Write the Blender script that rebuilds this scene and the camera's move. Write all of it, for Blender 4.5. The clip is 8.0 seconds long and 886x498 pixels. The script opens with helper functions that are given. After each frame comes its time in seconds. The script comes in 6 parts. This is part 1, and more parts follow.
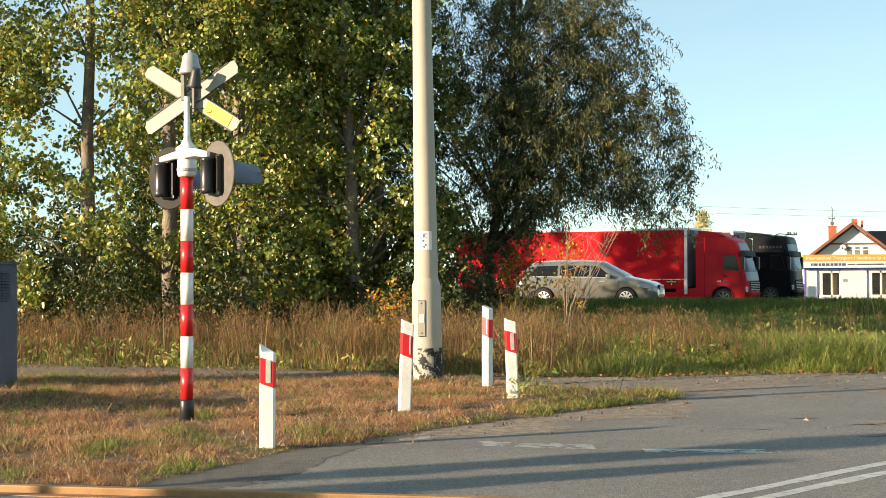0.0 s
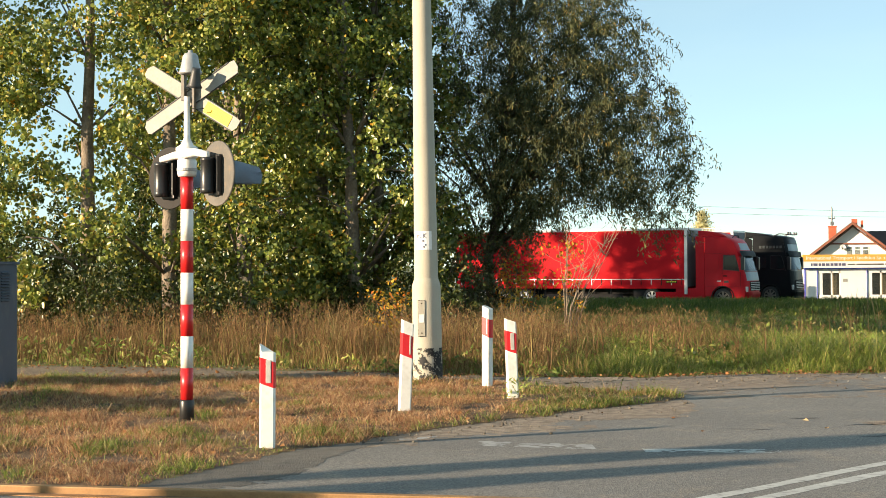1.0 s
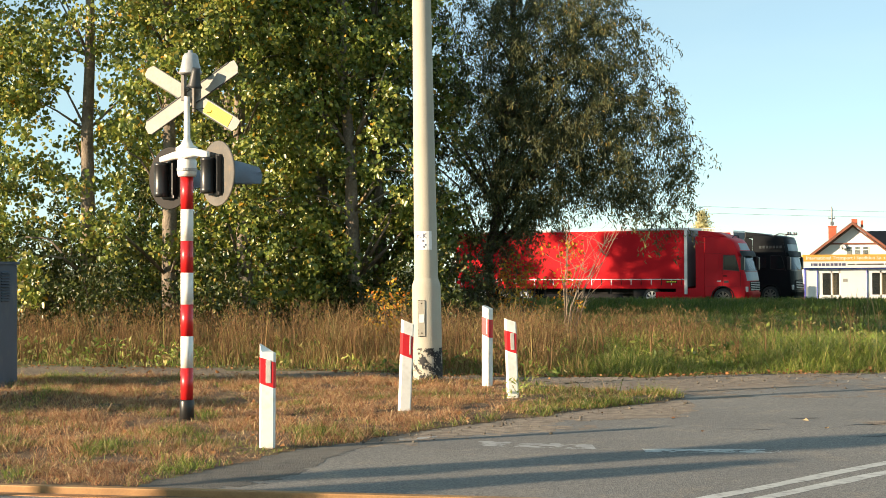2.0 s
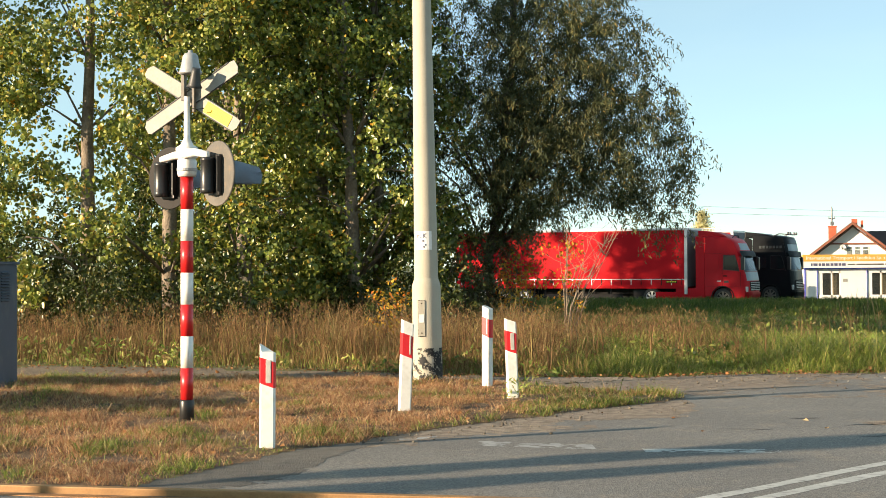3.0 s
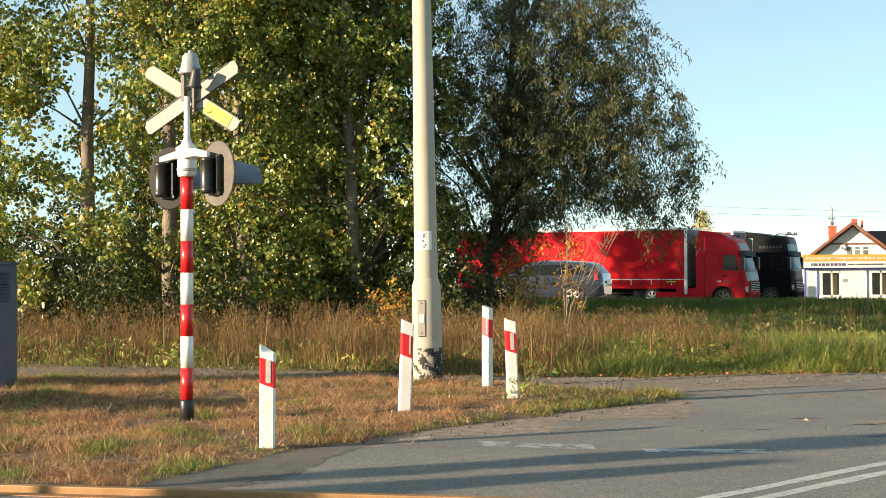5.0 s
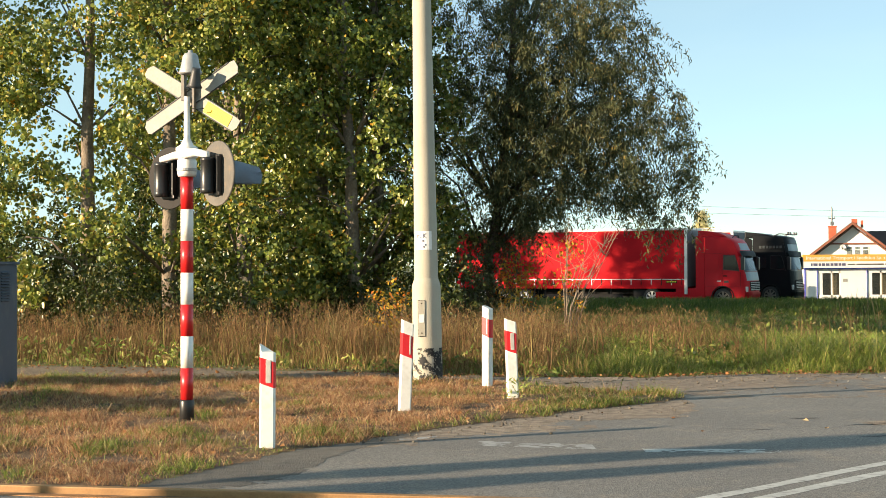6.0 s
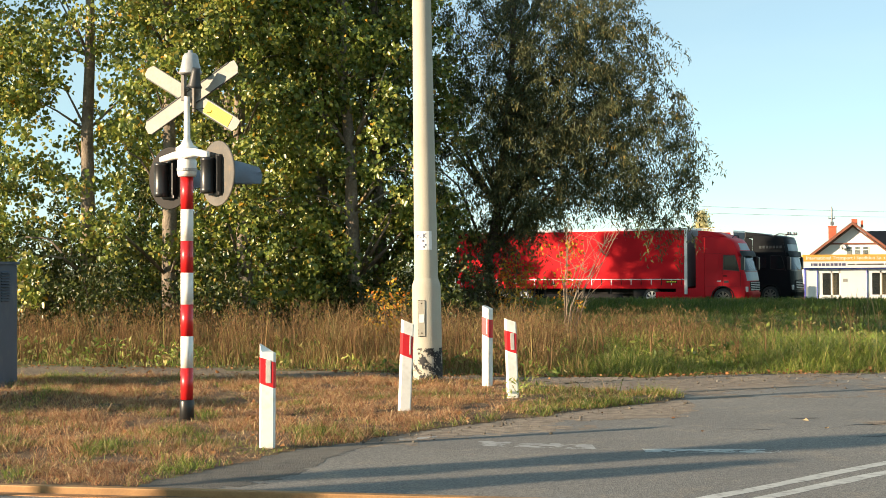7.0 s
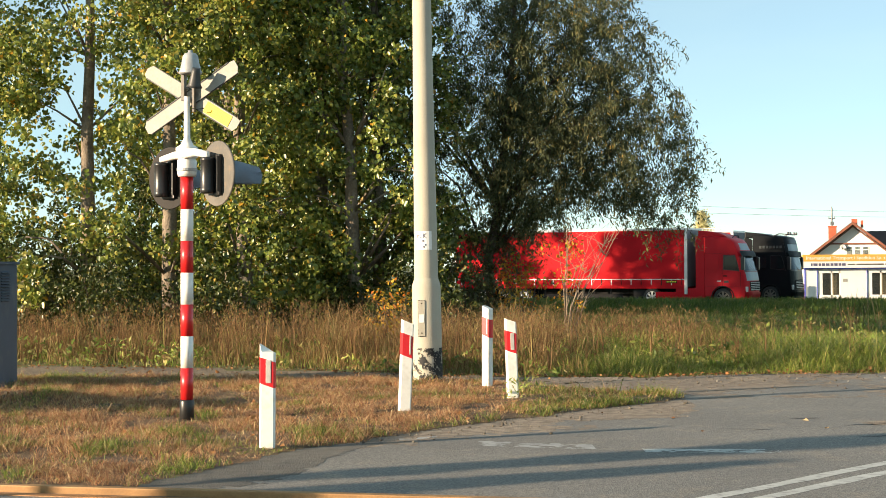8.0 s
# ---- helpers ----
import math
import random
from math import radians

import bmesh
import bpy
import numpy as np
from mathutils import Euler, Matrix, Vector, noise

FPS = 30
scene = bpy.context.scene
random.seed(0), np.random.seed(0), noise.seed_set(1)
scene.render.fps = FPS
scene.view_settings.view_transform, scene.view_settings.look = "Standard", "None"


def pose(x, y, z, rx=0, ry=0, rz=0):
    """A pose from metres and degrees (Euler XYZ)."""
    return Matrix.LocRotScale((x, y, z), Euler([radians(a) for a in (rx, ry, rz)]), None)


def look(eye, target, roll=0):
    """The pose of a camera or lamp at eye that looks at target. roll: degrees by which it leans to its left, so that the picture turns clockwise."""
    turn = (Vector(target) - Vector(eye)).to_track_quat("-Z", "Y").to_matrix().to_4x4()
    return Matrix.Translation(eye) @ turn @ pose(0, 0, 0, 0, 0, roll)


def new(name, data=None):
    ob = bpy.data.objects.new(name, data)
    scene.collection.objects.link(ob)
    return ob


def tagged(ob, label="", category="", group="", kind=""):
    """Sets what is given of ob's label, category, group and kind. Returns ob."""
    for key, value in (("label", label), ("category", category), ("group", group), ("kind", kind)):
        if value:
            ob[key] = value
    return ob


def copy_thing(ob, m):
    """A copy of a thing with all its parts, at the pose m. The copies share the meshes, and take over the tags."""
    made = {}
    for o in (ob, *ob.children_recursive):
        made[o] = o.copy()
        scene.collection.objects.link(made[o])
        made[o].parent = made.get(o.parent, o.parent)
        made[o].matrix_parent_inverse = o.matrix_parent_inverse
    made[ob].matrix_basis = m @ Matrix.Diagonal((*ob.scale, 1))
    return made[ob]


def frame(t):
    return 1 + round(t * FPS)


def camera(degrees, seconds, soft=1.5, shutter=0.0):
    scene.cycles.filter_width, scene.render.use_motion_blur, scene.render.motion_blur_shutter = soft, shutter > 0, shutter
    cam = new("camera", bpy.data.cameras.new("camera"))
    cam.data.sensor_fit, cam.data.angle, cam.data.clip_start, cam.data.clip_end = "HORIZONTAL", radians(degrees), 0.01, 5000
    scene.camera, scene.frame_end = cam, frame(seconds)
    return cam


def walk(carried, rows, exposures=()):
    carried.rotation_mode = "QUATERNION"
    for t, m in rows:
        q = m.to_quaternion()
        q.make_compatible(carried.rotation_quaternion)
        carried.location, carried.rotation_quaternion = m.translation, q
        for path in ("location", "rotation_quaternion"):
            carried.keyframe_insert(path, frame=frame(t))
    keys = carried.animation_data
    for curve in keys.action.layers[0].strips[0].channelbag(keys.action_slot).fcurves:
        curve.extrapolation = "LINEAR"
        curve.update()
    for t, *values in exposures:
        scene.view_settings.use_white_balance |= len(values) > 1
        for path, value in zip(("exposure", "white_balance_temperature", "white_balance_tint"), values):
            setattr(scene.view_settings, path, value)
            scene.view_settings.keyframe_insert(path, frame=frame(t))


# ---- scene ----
cam = camera(33.57, 8.0, soft=0.45)
EYE = (0, 0, 1.44)
CAM_POSE = look(EYE, (0, 100, 1.44 + 100 * 31 / 2600), -0.4)
walk(cam, [(0.0, CAM_POSE), (8.0, CAM_POSE)], exposures=[(0.0, 1.27, 7000, 14), (8.0, 1.27, 7000, 14)])

# ---- daylight: low evening sun from behind on the left ----
SUN_EL, SUN_AZ = radians(12.5), radians(23)
LIGHT = Vector((math.cos(SUN_AZ) * math.cos(SUN_EL), math.sin(SUN_AZ) * math.cos(SUN_EL), -math.sin(SUN_EL)))
world = bpy.data.worlds.new("world")
scene.world = world
world.use_nodes = True
wn = world.node_tree.nodes
sky = wn.new("ShaderNodeTexSky")
sky.sky_type = "NISHITA"
sky.sun_disc = False
sky.sun_elevation = SUN_EL
sky.sun_rotation = math.atan2(-LIGHT.x, -LIGHT.y)
sky.air_density, sky.dust_density, sky.ozone_density = 0.62, 0.0, 2.0
wn["Background"].inputs["Strength"].default_value = 0.093
wt = wn.new("ShaderNodeTexCoord")
wm = wn.new("ShaderNodeMapping")
wm.inputs["Scale"].default_value = (1.5, 1.5, 7.0)
cloud = wn.new("ShaderNodeTexNoise")
cloud.inputs["Scale"].default_value, cloud.inputs["Detail"].default_value = 2.2, 6.0
cr = wn.new("ShaderNodeValToRGB")
cr.color_ramp.elements[0].position, cr.color_ramp.elements[0].color = 0.42, (0.38, 0.38, 0.38, 1)
cr.color_ramp.elements[1].position, cr.color_ramp.elements[1].color = 0.75, (0.60, 0.60, 0.60, 1)
wx = wn.new("ShaderNodeMix")
wx.data_type = "RGBA"
wx.inputs[7].default_value = (3.0, 4.35, 4.6, 1)
wl = world.node_tree.links
wl.new(wt.outputs["Generated"], wm.inputs["Vector"])
wl.new(wm.outputs["Vector"], cloud.inputs["Vector"])
wl.new(cloud.outputs["Fac"], cr.inputs["Fac"])
wl.new(cr.outputs["Color"], wx.inputs[0])
wc = wn.new("ShaderNodeMix")
wc.data_type, wc.blend_type = "RGBA", "MULTIPLY"
wc.inputs[0].default_value = 1.0
wc.inputs[7].default_value = (1.0, 1.07, 0.93, 1)
wl.new(sky.outputs["Color"], wc.inputs[6])
wl.new(wc.outputs[2], wx.inputs[6])
wl.new(wx.outputs[2], wn["Background"].inputs["Color"])
sun = new("sun", bpy.data.lights.new("sun", "SUN"))
sun.data.energy, sun.data.angle, sun.data.color = 5.0, radians(0.55), (1.0, 0.83, 0.60)
sun.matrix_world = Matrix.Translation((-30, -20, 30)) @ LIGHT.to_track_quat("-Z", "Y").to_matrix().to_4x4()

rng = np.random.default_rng(7)


# ---- materials ----
def nodes_of(name):
    m = bpy.data.materials.new(name)
    m.use_nodes = True
    nt = m.node_tree
    return m, nt, nt.nodes["Principled BSDF"]


def noise_at(nt, scale, detail=3.0, coord="Object"):
    tc = nt.nodes.new("ShaderNodeTexCoord")
    n = nt.nodes.new("ShaderNodeTexNoise")
    n.inputs["Scale"].default_value = scale
    n.inputs["Detail"].default_value = detail
    nt.links.new(tc.outputs[coord], n.inputs["Vector"])
    return n


def ramp(nt, source, stops):
    r = nt.nodes.new("ShaderNodeValToRGB")
    while len(r.color_ramp.elements) < len(stops):
        r.color_ramp.elements.new(0.5)
    for e, (p, c) in zip(r.color_ramp.elements, stops):
        e.position, e.color = p, (*c, 1)
    nt.links.new(source, r.inputs["Fac"])
    return r


def mixed(nt, a, b, fac, mode="MIX"):
    m = nt.nodes.new("ShaderNodeMix")
    m.data_type, m.blend_type = "RGBA", mode
    for sock, v in ((m.inputs[0], fac), (m.inputs[6], a), (m.inputs[7], b)):
        if isinstance(v, bpy.types.NodeSocket):
            nt.links.new(v, sock)
        else:
            sock.default_value = v if isinstance(v, float) else (*v, 1)
    return m.outputs[2]


def mat(name, col, rough=0.6, metal=0.0, var=0.18, big=1.5, fine=40.0, bump=0.15, dirt=None, coat=0.0, depth=0.01, spec=0.5):
    """Colour with stains at one scale and grain at another, fine relief, and dirt of its own colour in patches."""
    m, nt, p = nodes_of(name)
    a, b = noise_at(nt, big, 4), noise_at(nt, fine, 3)
    dark = tuple(c * (1 - var) for c in col)
    light = tuple(min(1, c * (1 + var)) for c in col)
    c = ramp(nt, a.outputs["Fac"], [(0.3, dark), (0.7, light)]).outputs["Color"]
    g = ramp(nt, b.outputs["Fac"], [(0.3, (1 - var,) * 3), (0.7, (1, 1, 1))]).outputs["Color"]
    c = mixed(nt, c, g, 1.0, "MULTIPLY")
    if dirt:
        d = noise_at(nt, big * 3, 6)
        f = ramp(nt, d.outputs["Fac"], [(0.52, (0, 0, 0)), (0.72, (dirt[3],) * 3)]).outputs["Color"]
        c = mixed(nt, c, dirt[:3], f)
    nt.links.new(c, p.inputs["Base Color"])
    p.inputs["Roughness"].default_value, p.inputs["Metallic"].default_value = rough, metal
    p.inputs["Coat Weight"].default_value = coat
    p.inputs["Specular IOR Level"].default_value = spec
    p.inputs["Coat Roughness"].default_value = 0.05
    if bump:
        bn = nt.nodes.new("ShaderNodeBump")
        bn.inputs["Strength"].default_value, bn.inputs["Distance"].default_value = bump, depth
        nt.links.new(b.outputs["Fac"], bn.inputs["Height"])
        nt.links.new(bn.outputs["Normal"], p.inputs["Normal"])
    return m


def leafy(name, stops, through_light=0.35, rough=0.45, spec=0.4):
    """Leaves and blades: each one takes its own colour, and lets some light through."""
    m, nt, p = nodes_of(name)
    g = nt.nodes.new("ShaderNodeNewGeometry")
    c = ramp(nt, g.outputs["Random Per Island"], stops).outputs["Color"]
    n = noise_at(nt, 0.9, 2)
    c = mixed(nt, c, ramp(nt, n.outputs["Fac"], [(0.3, (0.7, 0.7, 0.7)), (0.7, (1.15, 1.1, 1.0))]).outputs["Color"], 1.0, "MULTIPLY")
    nt.links.new(c, p.inputs["Base Color"])
    p.inputs["Roughness"].default_value = rough
    p.inputs["Specular IOR Level"].default_value = spec
    t = nt.nodes.new("ShaderNodeBsdfTranslucent")
    nt.links.new(c, t.inputs["Color"])
    mx = nt.nodes.new("ShaderNodeMixShader")
    mx.inputs["Fac"].default_value = through_light
    nt.links.new(p.outputs["BSDF"], mx.inputs[1])
    nt.links.new(t.outputs["BSDF"], mx.inputs[2])
    nt.links.new(mx.outputs["Shader"], nt.nodes["Material Output"].inputs["Surface"])
    return m


def asphalt_mat():
    m, nt, p = nodes_of("asphalt")
    big, mid, fine = noise_at(nt, 0.35, 5), noise_at(nt, 3.0, 5), noise_at(nt, 150, 2)
    vor = nt.nodes.new("ShaderNodeTexVoronoi")
    vor.inputs["Scale"].default_value = 90
    tc = nt.nodes.new("ShaderNodeTexCoord")
    nt.links.new(tc.outputs["Object"], vor.inputs["Vector"])
    c = ramp(nt, big.outputs["Fac"], [(0.3, (0.125, 0.120, 0.115)), (0.7, (0.185, 0.176, 0.162))]).outputs["Color"]
    c = mixed(nt, c, (0.25, 0.215, 0.17), ramp(nt, mid.outputs["Fac"], [(0.55, (0, 0, 0)), (0.75, (0.55, 0.55, 0.55))]).outputs["Color"])
    c = mixed(nt, c, ramp(nt, vor.outputs["Color"], [(0.1, (0.6, 0.6, 0.6)), (0.9, (1.5, 1.45, 1.4))]).outputs["Color"], 1.0, "MULTIPLY")
    nt.links.new(c, p.inputs["Base Color"])
    p.inputs["Roughness"].default_value = 0.85
    bn = nt.nodes.new("ShaderNodeBump")
    bn.inputs["Strength"].default_value, bn.inputs["Distance"].default_value = 0.5, 0.006
    nt.links.new(vor.outputs["Distance"], bn.inputs["Height"])
    nt.links.new(bn.outputs["Normal"], p.inputs["Normal"])
    return m


def soil_mat(name, a, b, c3):
    m, nt, p = nodes_of(name)
    big, mid, fine = noise_at(nt, 0.6, 5), noise_at(nt, 9, 6), noise_at(nt, 60, 4)
    c = ramp(nt, mid.outputs["Fac"], [(0.3, a), (0.5, b), (0.7, c3)]).outputs["Color"]
    c = mixed(nt, c, ramp(nt, big.outputs["Fac"], [(0.3, (0.75, 0.75, 0.75)), (0.7, (1.15, 1.15, 1.1))]).outputs["Color"], 1.0, "MULTIPLY")
    nt.links.new(c, p.inputs["Base Color"])
    p.inputs["Roughness"].default_value = 0.95
    bn = nt.nodes.new("ShaderNodeBump")
    bn.inputs["Strength"].default_value, bn.inputs["Distance"].default_value = 0.8, 0.03
    nt.links.new(fine.outputs["Fac"], bn.inputs["Height"])
    nt.links.new(bn.outputs["Normal"], p.inputs["Normal"])
    return m


def glass_mat(name, tint=(0.05, 0.06, 0.07), alpha=0.35):
    m, nt, p = nodes_of(name)
    p.inputs["Base Color"].default_value = (*tint, 1)
    p.inputs["Roughness"].default_value = 0.03
    p.inputs["Specular IOR Level"].default_value = 0.22
    t = nt.nodes.new("ShaderNodeBsdfTransparent")
    t.inputs["Color"].default_value = (0.75, 0.8, 0.8, 1)
    mx = nt.nodes.new("ShaderNodeMixShader")
    mx.inputs["Fac"].default_value = alpha
    nt.links.new(p.outputs["BSDF"], mx.inputs[1])
    nt.links.new(t.outputs["BSDF"], mx.inputs[2])
    nt.links.new(mx.outputs["Shader"], nt.nodes["Material Output"].inputs["Surface"])
    return m


M_ASPHALT = asphalt_mat()
M_NEWTAR = soil_mat("fresh_tarmac", (0.085, 0.078, 0.070), (0.105, 0.097, 0.088), (0.13, 0.12, 0.11))
M_SOIL = soil_mat("soil", (0.06, 0.035, 0.02), (0.12, 0.072, 0.038), (0.20, 0.13, 0.07))
M_MEADOW = soil_mat("meadow_soil", (0.05, 0.06, 0.02), (0.09, 0.10, 0.03), (0.15, 0.13, 0.05))
M_DRY = leafy("dry_grass", [(0.0, (0.20, 0.085, 0.05)), (0.35, (0.39, 0.185, 0.10)), (0.7, (0.57, 0.345, 0.19)), (0.9, (0.74, 0.56, 0.33)), (1.0, (0.20, 0.22, 0.06))], 0.25, 0.6, 0.2)
M_STRAW = leafy("straw_grass", [(0.0, (0.16, 0.09, 0.042)), (0.45, (0.29, 0.18, 0.085)), (0.8, (0.44, 0.32, 0.16)), (1.0, (0.17, 0.19, 0.05))], 0.3, 0.6, 0.2)
M_GREEN = leafy("green_grass", [(0.0, (0.08, 0.13, 0.025)), (0.5, (0.18, 0.25, 0.045)), (0.8, (0.33, 0.36, 0.09)), (1.0, (0.45, 0.36, 0.17))], 0.35, 0.5, 0.3)
M_SHOULDER = leafy("shoulder_grass", [(0.0, (0.05, 0.10, 0.018)), (0.7, (0.10, 0.16, 0.03)), (1.0, (0.20, 0.20, 0.06))], 0.3, 0.5, 0.3)
M_POPLAR = leafy("poplar_leaf", [(0.0, (0.07, 0.12, 0.024)), (0.35, (0.17, 0.23, 0.042)), (0.75, (0.32, 0.36, 0.08)), (0.96, (0.48, 0.42, 0.10)), (1.0, (0.66, 0.32, 0.03))], 0.36, 0.34, 0.7)
M_WILLOW = leafy("willow_leaf", [(0.0, (0.05, 0.065, 0.03)), (0.6, (0.098, 0.115, 0.05)), (0.92, (0.155, 0.15, 0.058)), (1.0, (0.28, 0.19, 0.05))], 0.28, 0.5, 0.3)
# leaf green darkened to hold the shade low down among the trees
M_UNDERSHADE = leafy("shaded_undergrowth_leaf", [(0.0, (0.03, 0.05, 0.011)), (0.5, (0.055, 0.08, 0.018)), (0.85, (0.10, 0.12, 0.028)), (1.0, (0.24, 0.19, 0.04))], 0.25, 0.42, 0.45)
M_AUTUMN = leafy("autumn_leaf", [(0.0, (0.45, 0.12, 0.02)), (0.4, (0.55, 0.28, 0.03)), (0.8, (0.60, 0.42, 0.05)), (1.0, (0.30, 0.30, 0.04))], 0.35, 0.5, 0.3)
M_FALLEN = leafy("fallen_leaf", [(0.0, (0.13, 0.06, 0.03)), (0.5, (0.24, 0.11, 0.045)), (0.9, (0.38, 0.20, 0.08)), (1.0, (0.58, 0.46, 0.28))], 0.15, 0.7, 0.2)
M_BARK = mat("poplar_bark", (0.25, 0.20, 0.15), 0.9, var=0.4, big=3, fine=25, bump=0.7, depth=0.03)
M_BARK2 = mat("willow_bark", (0.11, 0.08, 0.055), 0.9, var=0.4, big=3, fine=25, bump=0.7, depth=0.03)
M_TWIG = mat("bare_twig", (0.30, 0.23, 0.165), 0.8, var=0.3, big=6, fine=40)
M_CONCRETE = mat("concrete", (0.43, 0.395, 0.32), 0.85, var=0.07, big=2.2, fine=60, bump=0.3)
M_TAR = mat("black_tar", (0.02, 0.02, 0.02), 0.7, var=0.4, big=5, fine=40)
M_WHITE = mat("white_paint", (0.80, 0.78, 0.74), 0.45, var=0.05, big=3, fine=50, bump=0.05, dirt=(0.45, 0.38, 0.28, 0.35))
M_RED = mat("red_paint", (0.62, 0.018, 0.02), 0.35, var=0.12, big=4, fine=60, bump=0.05, coat=0.2)
M_PLASTIC = mat("white_plastic", (0.82, 0.80, 0.74), 0.5, var=0.05, big=5, fine=60, bump=0.08, dirt=(0.50, 0.44, 0.34, 0.4))
M_REFLECT = mat("red_reflector_foil", (0.70, 0.02, 0.025), 0.35, var=0.1, big=10, fine=90, bump=0.1)
M_REFLECT2 = mat("grey_reflector", (0.55, 0.50, 0.45), 0.3, var=0.1, big=20, fine=120, bump=0.2)
M_GREYPAINT = mat("grey_painted_steel", (0.40, 0.41, 0.41), 0.45, metal=0.3, var=0.12, big=4, fine=50, bump=0.08, dirt=(0.3, 0.26, 0.2, 0.4))
M_BOARDBACK = mat("board_back", (0.34, 0.33, 0.29), 0.6, metal=0.0, var=0.1, big=5, fine=50, bump=0.05, dirt=(0.33, 0.28, 0.2, 0.5))
M_DISC = mat("disc_back", (0.115, 0.105, 0.09), 0.55, var=0.15, big=5, fine=60, bump=0.08, dirt=(0.2, 0.14, 0.09, 0.5))
M_BLACK = mat("black_plastic", (0.018, 0.018, 0.018), 0.35, var=0.2, big=5, fine=60, bump=0.05)
M_YELLOW = mat("yellow_sticker", (0.85, 0.66, 0.02), 0.5, var=0.08, big=8, fine=60, bump=0)
M_CABINET = mat("cabinet_blue_grey", (0.055, 0.088, 0.14), 0.5, var=0.08, big=2, fine=60, bump=0.06, dirt=(0.16, 0.17, 0.17, 0.4))
M_HOOD = mat("visor_blue_grey", (0.27, 0.33, 0.41), 0.5, var=0.08, big=4, fine=60, bump=0.05)
M_RAIL = mat("rusty_rail", (0.34, 0.16, 0.06), 0.6, metal=0.35, var=0.3, big=6, fine=50, bump=0.3)
M_RAILTOP = mat("rail_running_top", (0.34, 0.18, 0.07), 0.5, metal=0.2, var=0.2, big=6, fine=80, bump=0.05)
M_LINE = mat("road_line_paint", (0.46, 0.455, 0.43), 0.7, var=0.15, big=4, fine=60, bump=0.2, dirt=(0.16, 0.15, 0.14, 0.9))
M_LINE2 = mat("worn_line_paint", (0.34, 0.34, 0.335), 0.8, var=0.2, big=5, fine=70, bump=0.2, dirt=(0.14, 0.135, 0.125, 1.0))
M_RUBBER = mat("rubber", (0.02, 0.02, 0.02), 0.85, var=0.2, big=6, fine=60)
M_RIM = mat("alloy", (0.72, 0.72, 0.70), 0.4, metal=0.2, var=0.08, big=8, fine=60, bump=0)
M_GLASS = glass_mat("car_glass", (0.012, 0.014, 0.016), 0.04)
M_PANE = glass_mat("window_pane", (0.05, 0.06, 0.07), 0.75)
M_SHIELD = glass_mat("windscreen_glass", (0.05, 0.075, 0.09), 0.05)
M_VISOR = mat("smoked_visor", (0.018, 0.03, 0.036), 0.5, var=0.1, bump=0)
M_HEADER = mat("pale_header", (0.20, 0.25, 0.28), 0.4, var=0.1, bump=0)
M_WEED = leafy("dry_weed", [(0.0, (0.13, 0.07, 0.04)), (0.5, (0.24, 0.14, 0.075)), (0.85, (0.34, 0.22, 0.11)), (1.0, (0.24, 0.23, 0.08))], 0.3, 0.7, 0.1)
M_PATH = soil_mat("path_dirt", (0.10, 0.075, 0.055), (0.17, 0.13, 0.095), (0.24, 0.185, 0.13))
M_GRAVEL = soil_mat("gravel", (0.14, 0.11, 0.085), (0.215, 0.17, 0.135), (0.30, 0.245, 0.20))
M_STONE = leafy("loose_stone", [(0.0, (0.09, 0.075, 0.06)), (0.6, (0.17, 0.14, 0.11)), (0.95, (0.25, 0.215, 0.18)), (1.0, (0.5, 0.47, 0.42))], 0.0, 0.85, 0.3)
M_STICKERTEXT = mat("orange_print", (0.62, 0.30, 0.02), 0.5, var=0.05, bump=0)
M_HORN = mat("horn_grey", (0.04, 0.042, 0.044), 0.5, var=0.15, big=6, fine=60, bump=0.05)
M_DISCSHADE = mat("disc_back_shaded", (0.016, 0.013, 0.011), 0.6, var=0.2, big=5, fine=60, bump=0.08, spec=0.2)
M_WIRE = mat("weathered_wire", (0.22, 0.22, 0.22), 0.6, metal=0.4, var=0.1, bump=0)
M_TRAILERSHADE = mat("shaded_trailer_front", (0.17, 0.18, 0.20), 0.6, var=0.15, big=1, fine=30, bump=0.05)
M_SILVER = mat("silver_green_paint", (0.26, 0.258, 0.225), 0.28, metal=0.6, var=0.04, big=2, fine=200, bump=0, coat=1.0)
M_BLUECAR = mat("dark_blue_paint", (0.038, 0.046, 0.068), 0.26, metal=0.35, var=0.04, big=2, fine=200, bump=0, coat=1.0)
M_REDCAB = mat("red_truck_paint", (0.50, 0.008, 0.016), 0.4, var=0.05, big=2, fine=80, bump=0, coat=0.03, spec=0.12)
M_CURTAIN = mat("red_tarpaulin", (0.48, 0.006, 0.012), 0.7, var=0.07, big=0.8, fine=12, bump=0.25, depth=0.03, spec=0.15)
M_BLACKCAB = mat("black_truck_paint", (0.006, 0.008, 0.010), 0.35, var=0.1, big=2, fine=80, bump=0, coat=0.0, spec=0.12)
M_ALU = mat("aluminium", (0.52, 0.53, 0.54), 0.4, metal=0.7, var=0.1, big=3, fine=60, bump=0.05)
M_CHASSIS = mat("dark_chassis", (0.016, 0.016, 0.017), 0.8, var=0.3, spec=0.12)
M_LAMP = mat("clear_lamp", (0.42, 0.44, 0.46), 0.1, var=0.05, coat=1.0, bump=0)
M_TAIL = mat("red_lamp", (0.45, 0.012, 0.02), 0.15, var=0.05, coat=1.0, bump=0)
M_RENDERWALL = mat("white_render", (0.78, 0.76, 0.72), 0.9, var=0.04, big=0.7, fine=30, bump=0.2)
M_BROWNWOOD = mat("brown_wood", (0.20, 0.065, 0.035), 0.6, var=0.2, big=2, fine=30)
